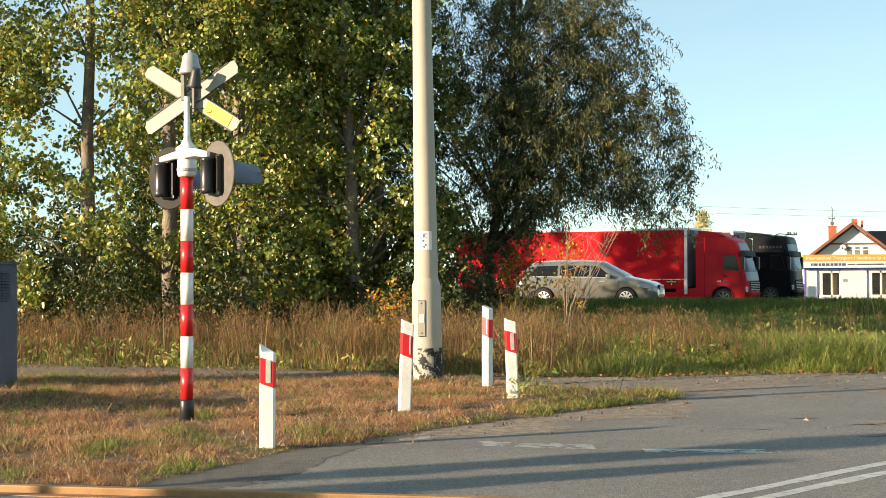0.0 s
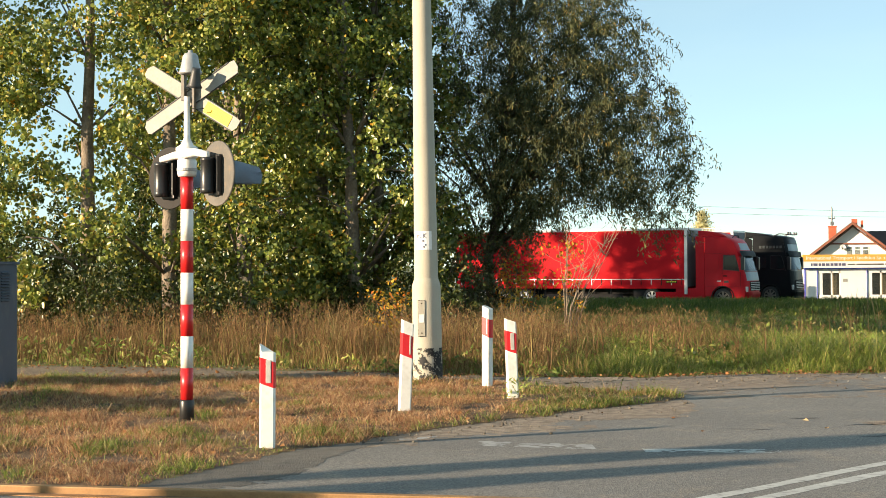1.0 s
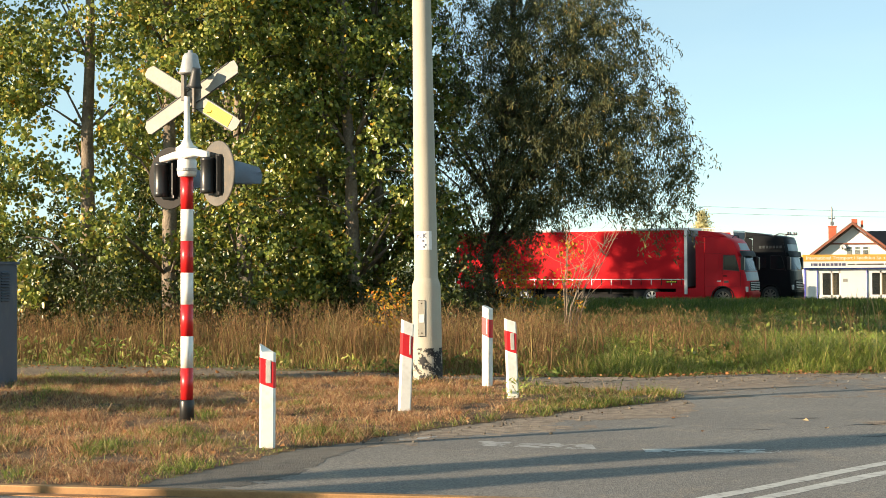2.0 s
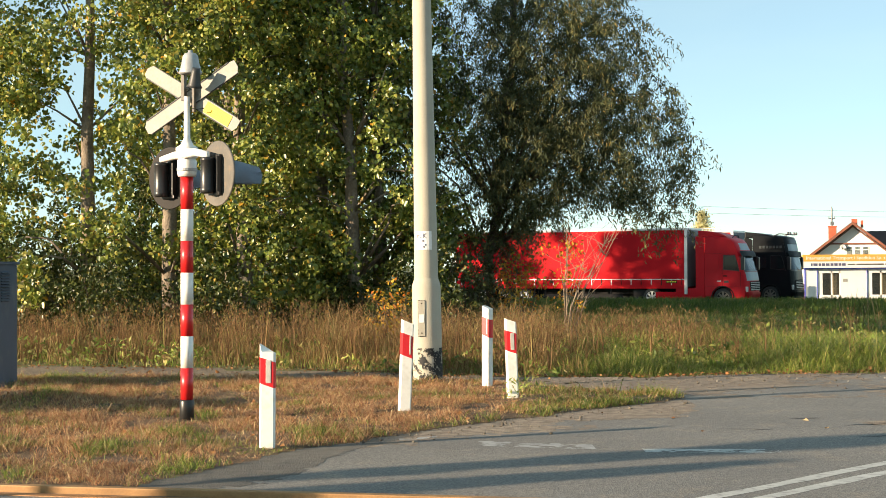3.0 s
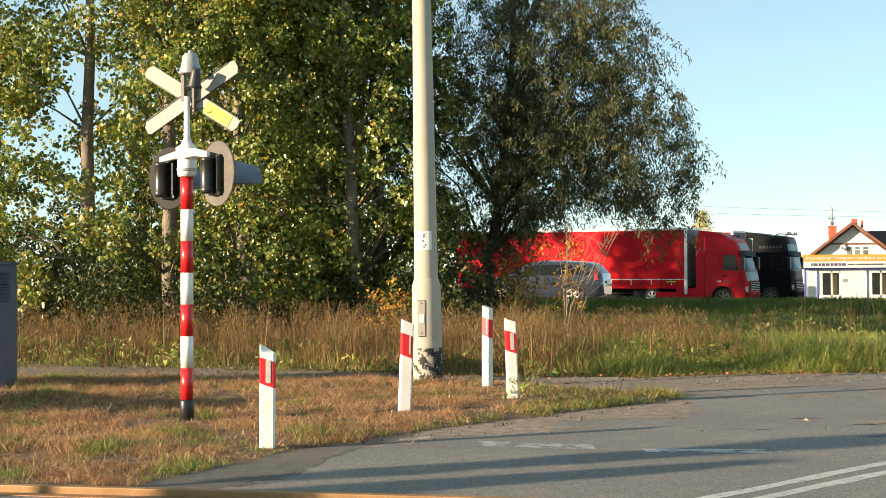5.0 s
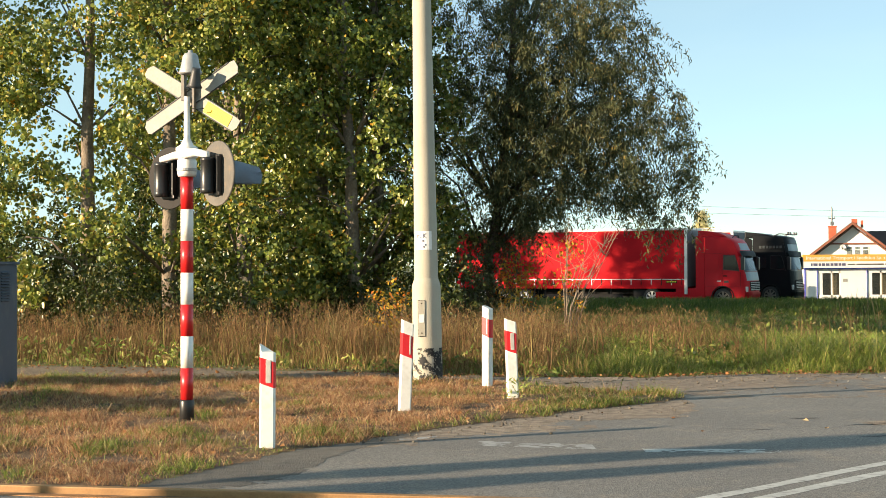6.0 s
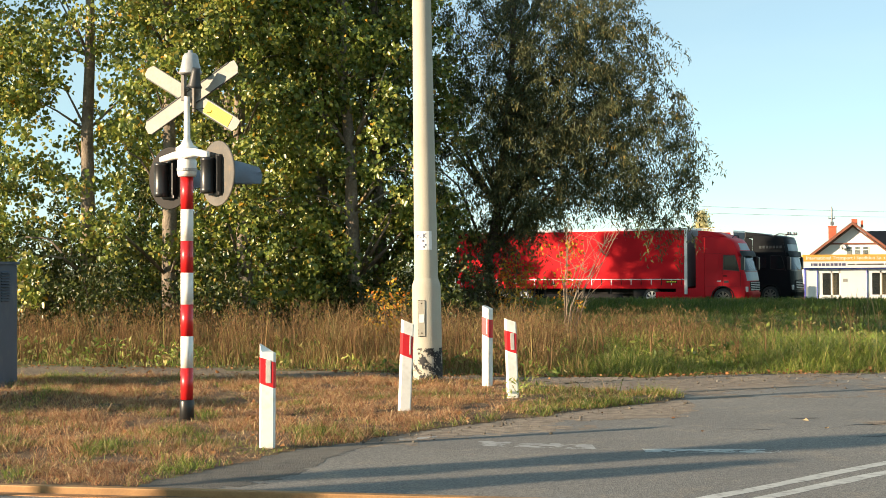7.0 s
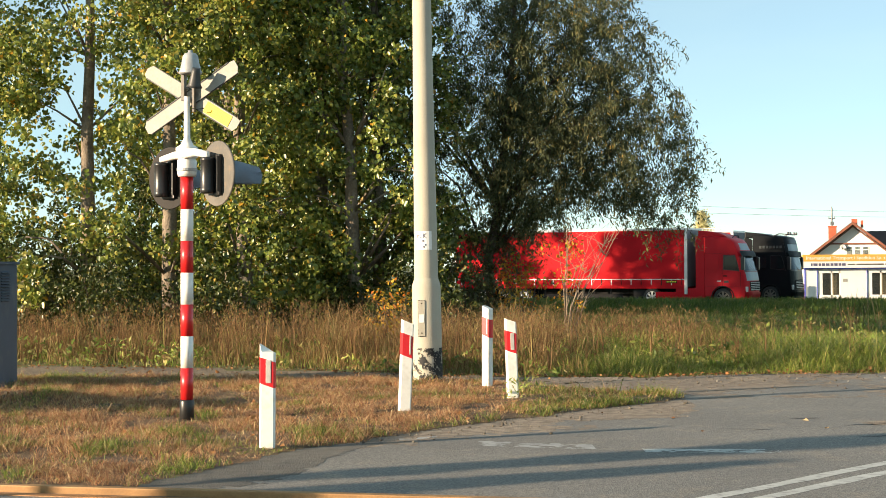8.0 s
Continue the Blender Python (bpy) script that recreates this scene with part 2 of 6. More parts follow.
M_TILES = mat("dark_roof_tiles", (0.05, 0.03, 0.028), 0.7, var=0.3, big=1, fine=12, bump=0.6, depth=0.05)
M_BRICK = mat("red_brick", (0.45, 0.10, 0.05), 0.85, var=0.2, big=4, fine=30, bump=0.4)
M_ORANGE = mat("orange_sign", (0.72, 0.36, 0.07), 0.5, var=0.05, bump=0)
M_SIGNWHITE = mat("white_sign", (0.80, 0.78, 0.74), 0.5, var=0.04, bump=0)
M_BLUE = mat("blue_paint", (0.10, 0.12, 0.55), 0.5, var=0.1)
M_DARKTEXT = mat("dark_lettering", (0.10, 0.10, 0.16), 0.6, var=0.1, bump=0)
M_DOORWOOD = mat("ochre_interior", (0.62, 0.42, 0.25), 0.8, var=0.3)
M_FARLEAF = leafy("far_leaf", [(0.0, (0.45, 0.46, 0.22)), (0.6, (0.62, 0.58, 0.32)), (1.0, (0.75, 0.68, 0.42))], 0.3)


# ---- building helpers ----
def part(name, bm, material, parent, label="", smooth=False):
    me = bpy.data.meshes.new(name)
    bm.to_mesh(me)
    bm.free()
    return part_mesh(name, me, material, parent, label, smooth)


def part_mesh(name, me, material, parent, label="", smooth=False):
    me.materials.clear()
    me.materials.append(material)
    if smooth:
        me.polygons.foreach_set("use_smooth", [len(p.vertices) <= 4 for p in me.polygons])
    ob = new(name, me)
    ob.parent = parent
    if label:
        tagged(ob, label)
    return ob


def thing(name, label, category, m=None, group="", kind=""):
    ob = new(name)
    ob.empty_display_size = 0.1
    if m is not None:
        ob.matrix_basis = m
    return tagged(ob, label, category, group, kind)


def box(x0, x1, y0, y1, z0, z1, bevel=0.0, bm=None):
    own = bmesh.new()
    r = bmesh.ops.create_cube(own, size=1)
    bmesh.ops.scale(own, vec=(x1 - x0, y1 - y0, z1 - z0), verts=r["verts"])
    bmesh.ops.translate(own, vec=((x0 + x1) / 2, (y0 + y1) / 2, (z0 + z1) / 2), verts=r["verts"])
    if bevel:
        bmesh.ops.bevel(own, geom=own.edges[:], offset=bevel, segments=2, affect="EDGES", profile=0.7)
    return joined(own, bm)


def joined(own, bm):
    if bm is None:
        return own
    me = bpy.data.meshes.new("tmp")
    own.to_mesh(me)
    own.free()
    bm.from_mesh(me)
    bpy.data.meshes.remove(me)
    return bm


def turned(profile, segments=24, m=None, bm=None, cap=True):
    """A solid of revolution about z from (radius, height) pairs."""
    own = bmesh.new()
    rings = []
    for r, z in profile:
        rings.append([own.verts.new((r * math.cos(2 * math.pi * i / segments), r * math.sin(2 * math.pi * i / segments), z)) for i in range(segments)])
    for a, b in zip(rings, rings[1:]):
        for i in range(segments):
            own.faces.new((a[i], a[(i + 1) % segments], b[(i + 1) % segments], b[i]))
    if cap:
        own.faces.new(rings[0][::-1])
        own.faces.new(rings[-1])
    if m is not None:
        own.transform(m)
    return joined(own, bm)


def prism(points, y0, y1, bevel=0.0, m=None, bm=None):
    """A side outline in x, z drawn out along y."""
    own = bmesh.new()
    a = [own.verts.new((x, y0, z)) for x, z in points]
    b = [own.verts.new((x, y1, z)) for x, z in points]
    n = len(points)
    own.faces.new(a)
    own.faces.new(b[::-1])
    for i in range(n):
        own.faces.new((a[i], b[i], b[(i + 1) % n], a[(i + 1) % n]))
    bmesh.ops.recalc_face_normals(own, faces=own.faces[:])
    if bevel:
        bmesh.ops.bevel(own, geom=own.edges[:], offset=bevel, segments=2, affect="EDGES", profile=0.7)
    if m is not None:
        own.transform(m)
    return joined(own, bm)


def tube(points, radii, segments=8, bm=None):
    """A bent, tapered round bar through the points."""
    own = bmesh.new()
    rings = []
    pts = [Vector(p) for p in points]
    for i, p in enumerate(pts):
        d = (pts[min(i + 1, len(pts) - 1)] - pts[max(i - 1, 0)]).normalized()
        u = d.orthogonal().normalized()
        if rings:
            u = (last - d * last.dot(d)).normalized()
        last = u
        v = d.cross(u)
        rings.append([own.verts.new(p + radii[i] * (math.cos(2 * math.pi * k / segments) * u + math.sin(2 * math.pi * k / segments) * v)) for k in range(segments)])
    for a, b in zip(rings, rings[1:]):
        for k in range(segments):
            own.faces.new((a[k], a[(k + 1) % segments], b[(k + 1) % segments], b[k]))
    own.faces.new(rings[0][::-1])
    own.faces.new(rings[-1])
    return joined(own, bm)


def raw_mesh(name, verts, faces):
    """A mesh from arrays: verts n x 3, faces a list of (first vertex index, size) grids of equal size."""
    me = bpy.data.meshes.new(name)
    verts = np.asarray(verts, dtype=np.float32)
    faces = np.asarray(faces, dtype=np.int32)
    me.vertices.add(len(verts))
    me.vertices.foreach_set("co", verts.ravel())
    k = faces.shape[1]
    me.loops.add(faces.size)
    me.loops.foreach_set("vertex_index", faces.ravel())
    me.polygons.add(len(faces))
    me.polygons.foreach_set("loop_start", np.arange(len(faces), dtype=np.int32) * k)
    me.update(calc_edges=True)
    return me


def unit(v):
    return v / np.maximum(np.linalg.norm(v, axis=-1, keepdims=True), 1e-9)


def leaf_mesh(name, at, along, normal, length, width, fold=0.25, broad=False):
    """Small folded leaves: base, two sides, tip; the broad ones have rounded shoulders."""
    n = len(at)
    along = unit(along)
    side = unit(np.cross(along, normal))
    up = np.cross(side, along)
    L, W = length[:, None], width[:, None]
    if not broad:
        v = np.stack([at, at + along * L * 0.42 + side * W * 0.5 + up * W * fold, at + along * L, at + along * L * 0.42 - side * W * 0.5 + up * W * fold], 1).reshape(-1, 3)
        i = np.arange(n)[:, None] * 4
        f = np.concatenate([i + np.array([[0, 1, 2]]), i + np.array([[0, 2, 3]])], 1).reshape(-1, 3)
        return raw_mesh(name, v, f)
    lift = up * W * fold
    v = np.stack([at, at + along * L * 0.18 + side * W * 0.46 + lift, at + along * L * 0.58 + side * W * 0.44 + lift, at + along * L,
                  at + along * L * 0.58 - side * W * 0.44 + lift, at + along * L * 0.18 - side * W * 0.46 + lift], 1).reshape(-1, 3)
    i = np.arange(n)[:, None] * 6
    f = np.concatenate([i + np.array([[0, 1, 2]]), i + np.array([[0, 2, 3]]), i + np.array([[0, 3, 4]]), i + np.array([[0, 4, 5]])], 1).reshape(-1, 3)
    return raw_mesh(name, v, f)


def blade_mesh(name, at, height, width, lean, droop=0.25):
    """Bent grass blades: a foot, a middle and a tip."""
    n = len(at)
    a = rng.uniform(0, 2 * math.pi, n)
    side = np.stack([np.cos(a), np.sin(a), np.zeros(n)], 1)
    b = rng.uniform(0, 2 * math.pi, n)
    out = np.stack([np.cos(b), np.sin(b), np.zeros(n)], 1) * lean[:, None]
    H, W = height[:, None], width[:, None]
    up = np.array([[0, 0, 1.0]])
    mid = at + up * H * 0.55 + out * H * 0.35
    tip = at + up * H * (1 - droop * lean[:, None]) + out * H
    v = np.stack([at - side * W * 0.5, at + side * W * 0.5, mid + side * W * 0.42, mid - side * W * 0.42, tip], 1).reshape(-1, 3)
    i = np.arange(n)[:, None] * 5
    f = np.concatenate([i + np.array([[0, 1, 2]]), i + np.array([[0, 2, 3]]), i + np.array([[3, 2, 4]])], 1).reshape(-1, 3)
    return raw_mesh(name, v, f)


def stuff(name, me, material, label, category):
    me.materials.append(material)
    return tagged(new(name, me), label, category, kind="stuff")


def value_noise(x, y, scale, seed=0):
    """Smooth noise 0..1 on arrays."""
    r = np.random.default_rng(seed).random((64, 64))
    u, v = x / scale, y / scale
    iu, iv = np.floor(u).astype(int), np.floor(v).astype(int)
    fu, fv = u - iu, v - iv
    fu, fv = fu * fu * (3 - 2 * fu), fv * fv * (3 - 2 * fv)
    g = lambda i, j: r[(iu + i) % 64, (iv + j) % 64]
    return (g(0, 0) * (1 - fu) + g(1, 0) * fu) * (1 - fv) + (g(0, 1) * (1 - fu) + g(1, 1) * fu) * fv


def step01(a, b, s):
    t = np.clip((s - a) / (b - a), 0, 1)
    return t * t * (3 - 2 * t)


# ---- the lie of the land ----
ROAD_YAW = -18
RD = (math.cos(radians(ROAD_YAW)), math.sin(radians(ROAD_YAW)))
RN = (-RD[1], RD[0])
RC = (10.0, 48.5)


def across(x, y):
    """Distance across the main road from its middle."""
    return (x - RC[0]) * RN[0] + (y - RC[1]) * RN[1]


def ground_z(x, y):
    s = across(x, y)
    z = 0.06 * step01(-16, -5.5, s) + 0.27 * step01(-9.5, -6.2, s) * (1 - step01(-5.6, -4.6, s)) - 0.86 * step01(5.5, 20, s) - 0.22 * step01(36, 52, s)
    z = z + 0.05 * (value_noise(x, y, 2.3, 3) - 0.5) * step01(19.5, 22, y) * (1 - step01(-7, -5, s) * (1 - step01(5, 7, s)))
    return z - 0.05 * (1 - step01(19.4, 20.6, y - 0.0 * x))


def edge_line(points, x):
    return np.interp(x, [p[0] for p in points], [p[1] for p in points])


ROAD_EDGE = [(-14, 12.15), (-2.9, 9.75), (-2.08, 9.70), (-1.68, 10.5), (-1.25, 11.4), (-0.77, 12.1), (-0.23, 12.81), (0.33, 13.46), (0.88, 14.03), (1.68, 14.87), (2.5, 15.75), (2.62, 16.0)]
SPIT_BACK = [(-14, 19.9), (-5.7, 19.65), (-2.87, 19.39), (-0.62, 18.8), (0.93, 17.94), (1.8, 17.04), (2.62, 16.1)]
FAR_EDGE = [(-16, 22.3), (-6.6, 21.9), (-3.1, 21.0), (-0.65, 19.8), (0.98, 19.05), (2.64, 18.9), (4.2, 19.3), (5.8, 19.4), (40, 20.2)]


def grid_mesh(name, xs, ys, zf, keep=None):
    X, Y = np.meshgrid(xs, ys, indexing="ij")
    Z = zf(X, Y)
    v = np.stack([X, Y, Z], -1).reshape(-1, 3)
    i, j = np.meshgrid(np.arange(len(xs) - 1), np.arange(len(ys) - 1), indexing="ij")
    n = len(ys)
    f = np.stack([i * n + j, (i + 1) * n + j, (i + 1) * n + j + 1, i * n + j + 1], -1).reshape(-1, 4)
    if keep is not None:
        cx, cy = v[f].mean(1)[:, 0], v[f].mean(1)[:, 1]
        f = f[keep(cx, cy)]
    me = raw_mesh(name, v, f)
    me.polygons.foreach_set("use_smooth", [True] * len(me.polygons))
    return me


def build_ground():
    xs = np.concatenate([np.linspace(-2500, -60, 14), np.linspace(-50, -15, 12), np.linspace(-14, 30, 120), np.linspace(32, 80, 18), np.linspace(100, 2500, 14)])
    ys = np.concatenate([np.linspace(-800, -30, 8), np.linspace(-20, 18, 10), np.linspace(18.5, 60, 120), np.linspace(61, 125, 40), np.linspace(140, 4500, 16)])
    me = grid_mesh("ground", xs, ys, ground_z)
    me.materials.append(M_MEADOW)
    tagged(new("ground", me), "grassy open ground reaching the horizon", "ground", kind="structure")


def build_asphalt():
    xs, ys = np.linspace(-16, 40, 113), np.linspace(0, 1, 40)
    X, T = np.meshgrid(xs, ys, indexing="ij")
    top = edge_line(FAR_EDGE, X) + 0.22 * (value_noise(X, X * 0, 0.5, 8) - 0.5)
    Y = -6 + (top + 6) * T
    v = np.stack([X, Y, 0.0 * X - 0.012 * step01(0.985, 1.0, T)], -1).reshape(-1, 3)
    i, j = np.meshgrid(np.arange(112), np.arange(39), indexing="ij")
    f = np.stack([i * 40 + j, (i + 1) * 40 + j, (i + 1) * 40 + j + 1, i * 40 + j + 1], -1).reshape(-1, 4)
    me = raw_mesh("road", v, f)
    me.materials.append(M_ASPHALT)
    tagged(new("road", me), "worn grey asphalt road at the level crossing", "road", kind="structure")
    # the main road behind the meadow
    own = bmesh.new()
    q = [(-160, -4.4), (160, -4.4), (160, 4.4), (-160, 4.4)]
    own.faces.new([own.verts.new((RC[0] + a * RD[0] + b * RN[0], RC[1] + a * RD[1] + b * RN[1], 0.085)) for a, b in q])
    me = bpy.data.meshes.new("main_road")
    own.to_mesh(me)
    own.free()
    me.materials.append(M_ASPHALT)
    tagged(new("main_road", me), "grey asphalt main road behind the meadow", "road", kind="structure")


def in_verge(x, y, rag=0.18):
    r = rag * (value_noise(x, y, 0.22, 5) + 0.5 * value_noise(x, y, 0.08, 6) - 0.75)
    return (y > edge_line(ROAD_EDGE, x) + r) & (y < edge_line(SPIT_BACK, x) + 2 * r) & (x < 2.6)


def verge_z(x, y):
    d = np.minimum(y - edge_line(ROAD_EDGE, x), edge_line(SPIT_BACK, x) - y)
    heap = 0.13 * np.exp(-(((x + 4.5) / 0.75) ** 2 + ((y - 15.5) / 0.55) ** 2))
    return heap + 0.003 + 0.013 * step01(0.0, 0.8, d) + 0.03 * (value_noise(x, y, 0.5, 9) - 0.5) * step01(0.0, 0.6, d) + 0.012 * value_noise(x, y, 0.12, 10) * step01(0.0, 0.25, d)


def build_verge():
    me = grid_mesh("verge", np.linspace(-9, 2.66, 220), np.linspace(9.6, 20.1, 200), verge_z, in_verge)
    me.materials.append(M_SOIL)
    tagged(new("verge", me), "brown earth verge with dry mown grass", "verge", kind="structure")


def build_lines():
    def stripe(name, a, b, w, material, label, cat="road marking"):
        d = (Vector(b) - Vector(a))
        n = Vector((-d.y, d.x)).normalized() * w / 2
        k = 24
        own = bmesh.new()
        rows = []
        for i in range(k + 1):
            p = Vector(a) + d * i / k
            e1, e2 = rng.uniform(-0.012, 0.012), rng.uniform(-0.012, 0.012)
            u = n.normalized()
            rows.append((own.verts.new((*(p - n + u * e1), 0.0016)), own.verts.new((*(p + n + u * e2), 0.0016))))
        for r, s in zip(rows, rows[1:]):
            own.faces.new((r[0], s[0], s[1], r[1]))
        me = bpy.data.meshes.new(name)
        own.to_mesh(me)
        own.free()
        me.materials.append(material)
        tagged(new(name, me), label, cat, kind="structure")
    stripe("centre_line", (-0.37, 7.09), (5.23, 12.65), 0.11, M_LINE, "white painted solid centre line on asphalt")
    stripe("centre_line", (-0.15, 6.97), (5.4, 12.47), 0.115, M_LINE, "white painted solid centre line on asphalt")
    def scraps(x0, x1, y0, slope, w, cover, seed, material, label):
        def keep(x, y):
            n = value_noise(x, y, 0.09, seed) + 0.5 * value_noise(x, y, 0.03, seed + 1)
            return (n < 1.5 * cover) & (np.abs(y - y0 - slope * (x - x0)) < w / 2)
        me = grid_mesh("worn_stop_line", np.arange(x0, x1, 0.014), np.arange(y0 - w, y0 + w + slope * (x1 - x0) * (slope > 0) + 0.01, 0.014) if slope > 0 else np.arange(y0 - w + slope * (x1 - x0), y0 + w, 0.014), lambda x, y: 0 * x + 0.0016, keep)
        me.materials.append(material)
        tagged(new("worn_stop_line", me), label, "road marking", kind="structure")
    scraps(0.28, 1.2, 11.95, -0.3, 0.34, 0.5, 40, M_LINE2, "faded worn white stop line on asphalt")
    scraps(1.55, 2.6, 11.42, -0.08, 0.22, 0.62, 42, M_LINE, "almost worn away white line on asphalt")
    scraps(-0.45, -0.05, 12.28, 0.35, 0.15, 0.6, 44, M_LINE2, "faded scrap of white line on asphalt")
    def shoulder(x, y):
        d = edge_line(ROAD_EDGE, x) - y
        e = 0.25 + 1.0 * step01(-1.6, 0.3, x)
        n = value_noise(x, y, 0.5, 50) + 0.5 * value_noise(x, y, 0.13, 51) + 0.35 * value_noise(x, y, 0.05, 52)
        front = (d > -0.3) & (d < e * n) & (x < 2.6) & (x > -0.9)
        b = y - edge_line(SPIT_BACK, x)
        back = (b > -0.3) & (y < edge_line(FAR_EDGE, x)) & (n > 0.50 + 0.25 * step01(2, 6, x) + 0.5 * step01(1.2, 3.0, edge_line(FAR_EDGE, x) - y)) & (y > 15.5)
        return front | (back & (x > 0.6))
    me = grid_mesh("gravel_shoulder", np.arange(-9, 7, 0.035), np.arange(9.6, 22, 0.035), lambda x, y: 0.0012 + 0.0 * x, shoulder)
    me.materials.append(M_GRAVEL)
    def tongue(x, y):
        d = edge_line(ROAD_EDGE, x) - y
        n = value_noise(x, y, 0.35, 70) + 0.5 * value_noise(x, y, 0.09, 71)
        return (d > -0.2) & (d < (0.15 + 0.9 * step01(-2.2, -1.5, x) * (1 - step01(-1.3, -0.2, x))) * (0.5 + n)) & (x > -2.2) & (x < -0.2)
    tm = grid_mesh("tarmac_patch", np.arange(-2.3, -0.2, 0.03), np.arange(9.0, 13.0, 0.03), lambda x, y: 0.0022 + 0.0 * x, tongue)
    tm.materials.append(M_NEWTAR)
    tagged(new("tarmac_patch", tm), "darker fresh tarmac patch beside the verge", "road patch", kind="structure")
    def path(x, y):
        n = value_noise(x, y, 0.4, 60) + 0.5 * value_noise(x, y, 0.1, 61)
        return (y > edge_line(SPIT_BACK, x) - 0.3) & (y < edge_line(FAR_EDGE, x) + 0.1) & (n > 0.25 + 0.9 * step01(-1.0, 1.6, x))
    pm = grid_mesh("dirt_path", np.arange(-9, 2, 0.04), np.arange(17.5, 22.2, 0.04), lambda x, y: 0.0012 + 0.0 * x, path)
    pm.materials.append(M_PATH)
    tagged(new("dirt_path", pm), "brown dirt over the old asphalt path", "path", kind="structure")
    # cracks and a filled pothole
    for cx, cy, ang, ln, wd in ((3.55, 13.1, 12, 0.5, 0.035), (3.9, 12.75, -8, 0.42, 0.03), (3.2, 13.7, 5, 0.35, 0.03), (3.4, 12.2, 18, 0.6, 0.02), (2.4, 12.9, -12, 0.5, 0.018)):
        own = bmesh.new()
        up, dn = [], []
        for i in range(13):
            t = i / 12
            w = wd * math.sin(math.pi * t) * rng.uniform(0.4, 1.3)
            m = 0.05 * noise.noise(Vector((cx * 9 + t * 5, cy, 0)))
            up.append(own.verts.new((t * ln, m + w, 0)))
            dn.append(own.verts.new((t * ln, m - w, 0)))
        for i in range(12):
            own.faces.new((dn[i], dn[i + 1], up[i + 1], up[i]))
        own.transform(pose(cx, cy, 0.002, 0, 0, ang))
        cm = bpy.data.meshes.new("road_crack")
        own.to_mesh(cm)
        own.free()
        cm.materials.append(M_TAR)
        tagged(new("road_crack", cm), "dark crack in the asphalt", "road crack", kind="structure")
    def filled(x, y):
        return ((x - 4.05) / 0.26) ** 2 + ((y - 13.25) / 0.2) ** 2 < 0.7 + 0.6 * value_noise(x, y, 0.12, 66)
    hm = grid_mesh("road_patch", np.arange(3.6, 4.5, 0.02), np.arange(12.9, 13.6, 0.02), lambda x, y: 0.002 + 0.0 * x, filled)
    hm.materials.append(M_GRAVEL)
    tagged(new("road_patch", hm), "tan patch of filled pothole in the asphalt", "road patch", kind="structure")
    tagged(new("gravel_shoulder", me), "loose tan gravel and dust along the asphalt edge", "gravel", kind="structure")


def build_rail():
    r = thing("rail", "rusty steel rail sunk beside the crossing asphalt", "rail", kind="structure")
    ang = math.degrees(math.atan2(9.19 - 9.61, -0.94 + 2.9))
    r.matrix_basis = pose(-2.9, 9.57, 0, 0, 0, ang)
    part("head", box(-9, 8, -0.036, 0.036, -0.03, 0.046, 0.008), M_RAILTOP, r, "worn brown running surface")
    part("web", box(-9, 8, -0.012, 0.012, -0.14, -0.03), M_RAIL, r)
    part("guard_strip", box(-9, 1.95, -0.17, -0.075, -0.06, 0.006, 0.006), M_RAIL, r, "rusty steel guard strip in the flangeway")


build_ground()
build_asphalt()
build_verge()
build_lines()
build_rail()


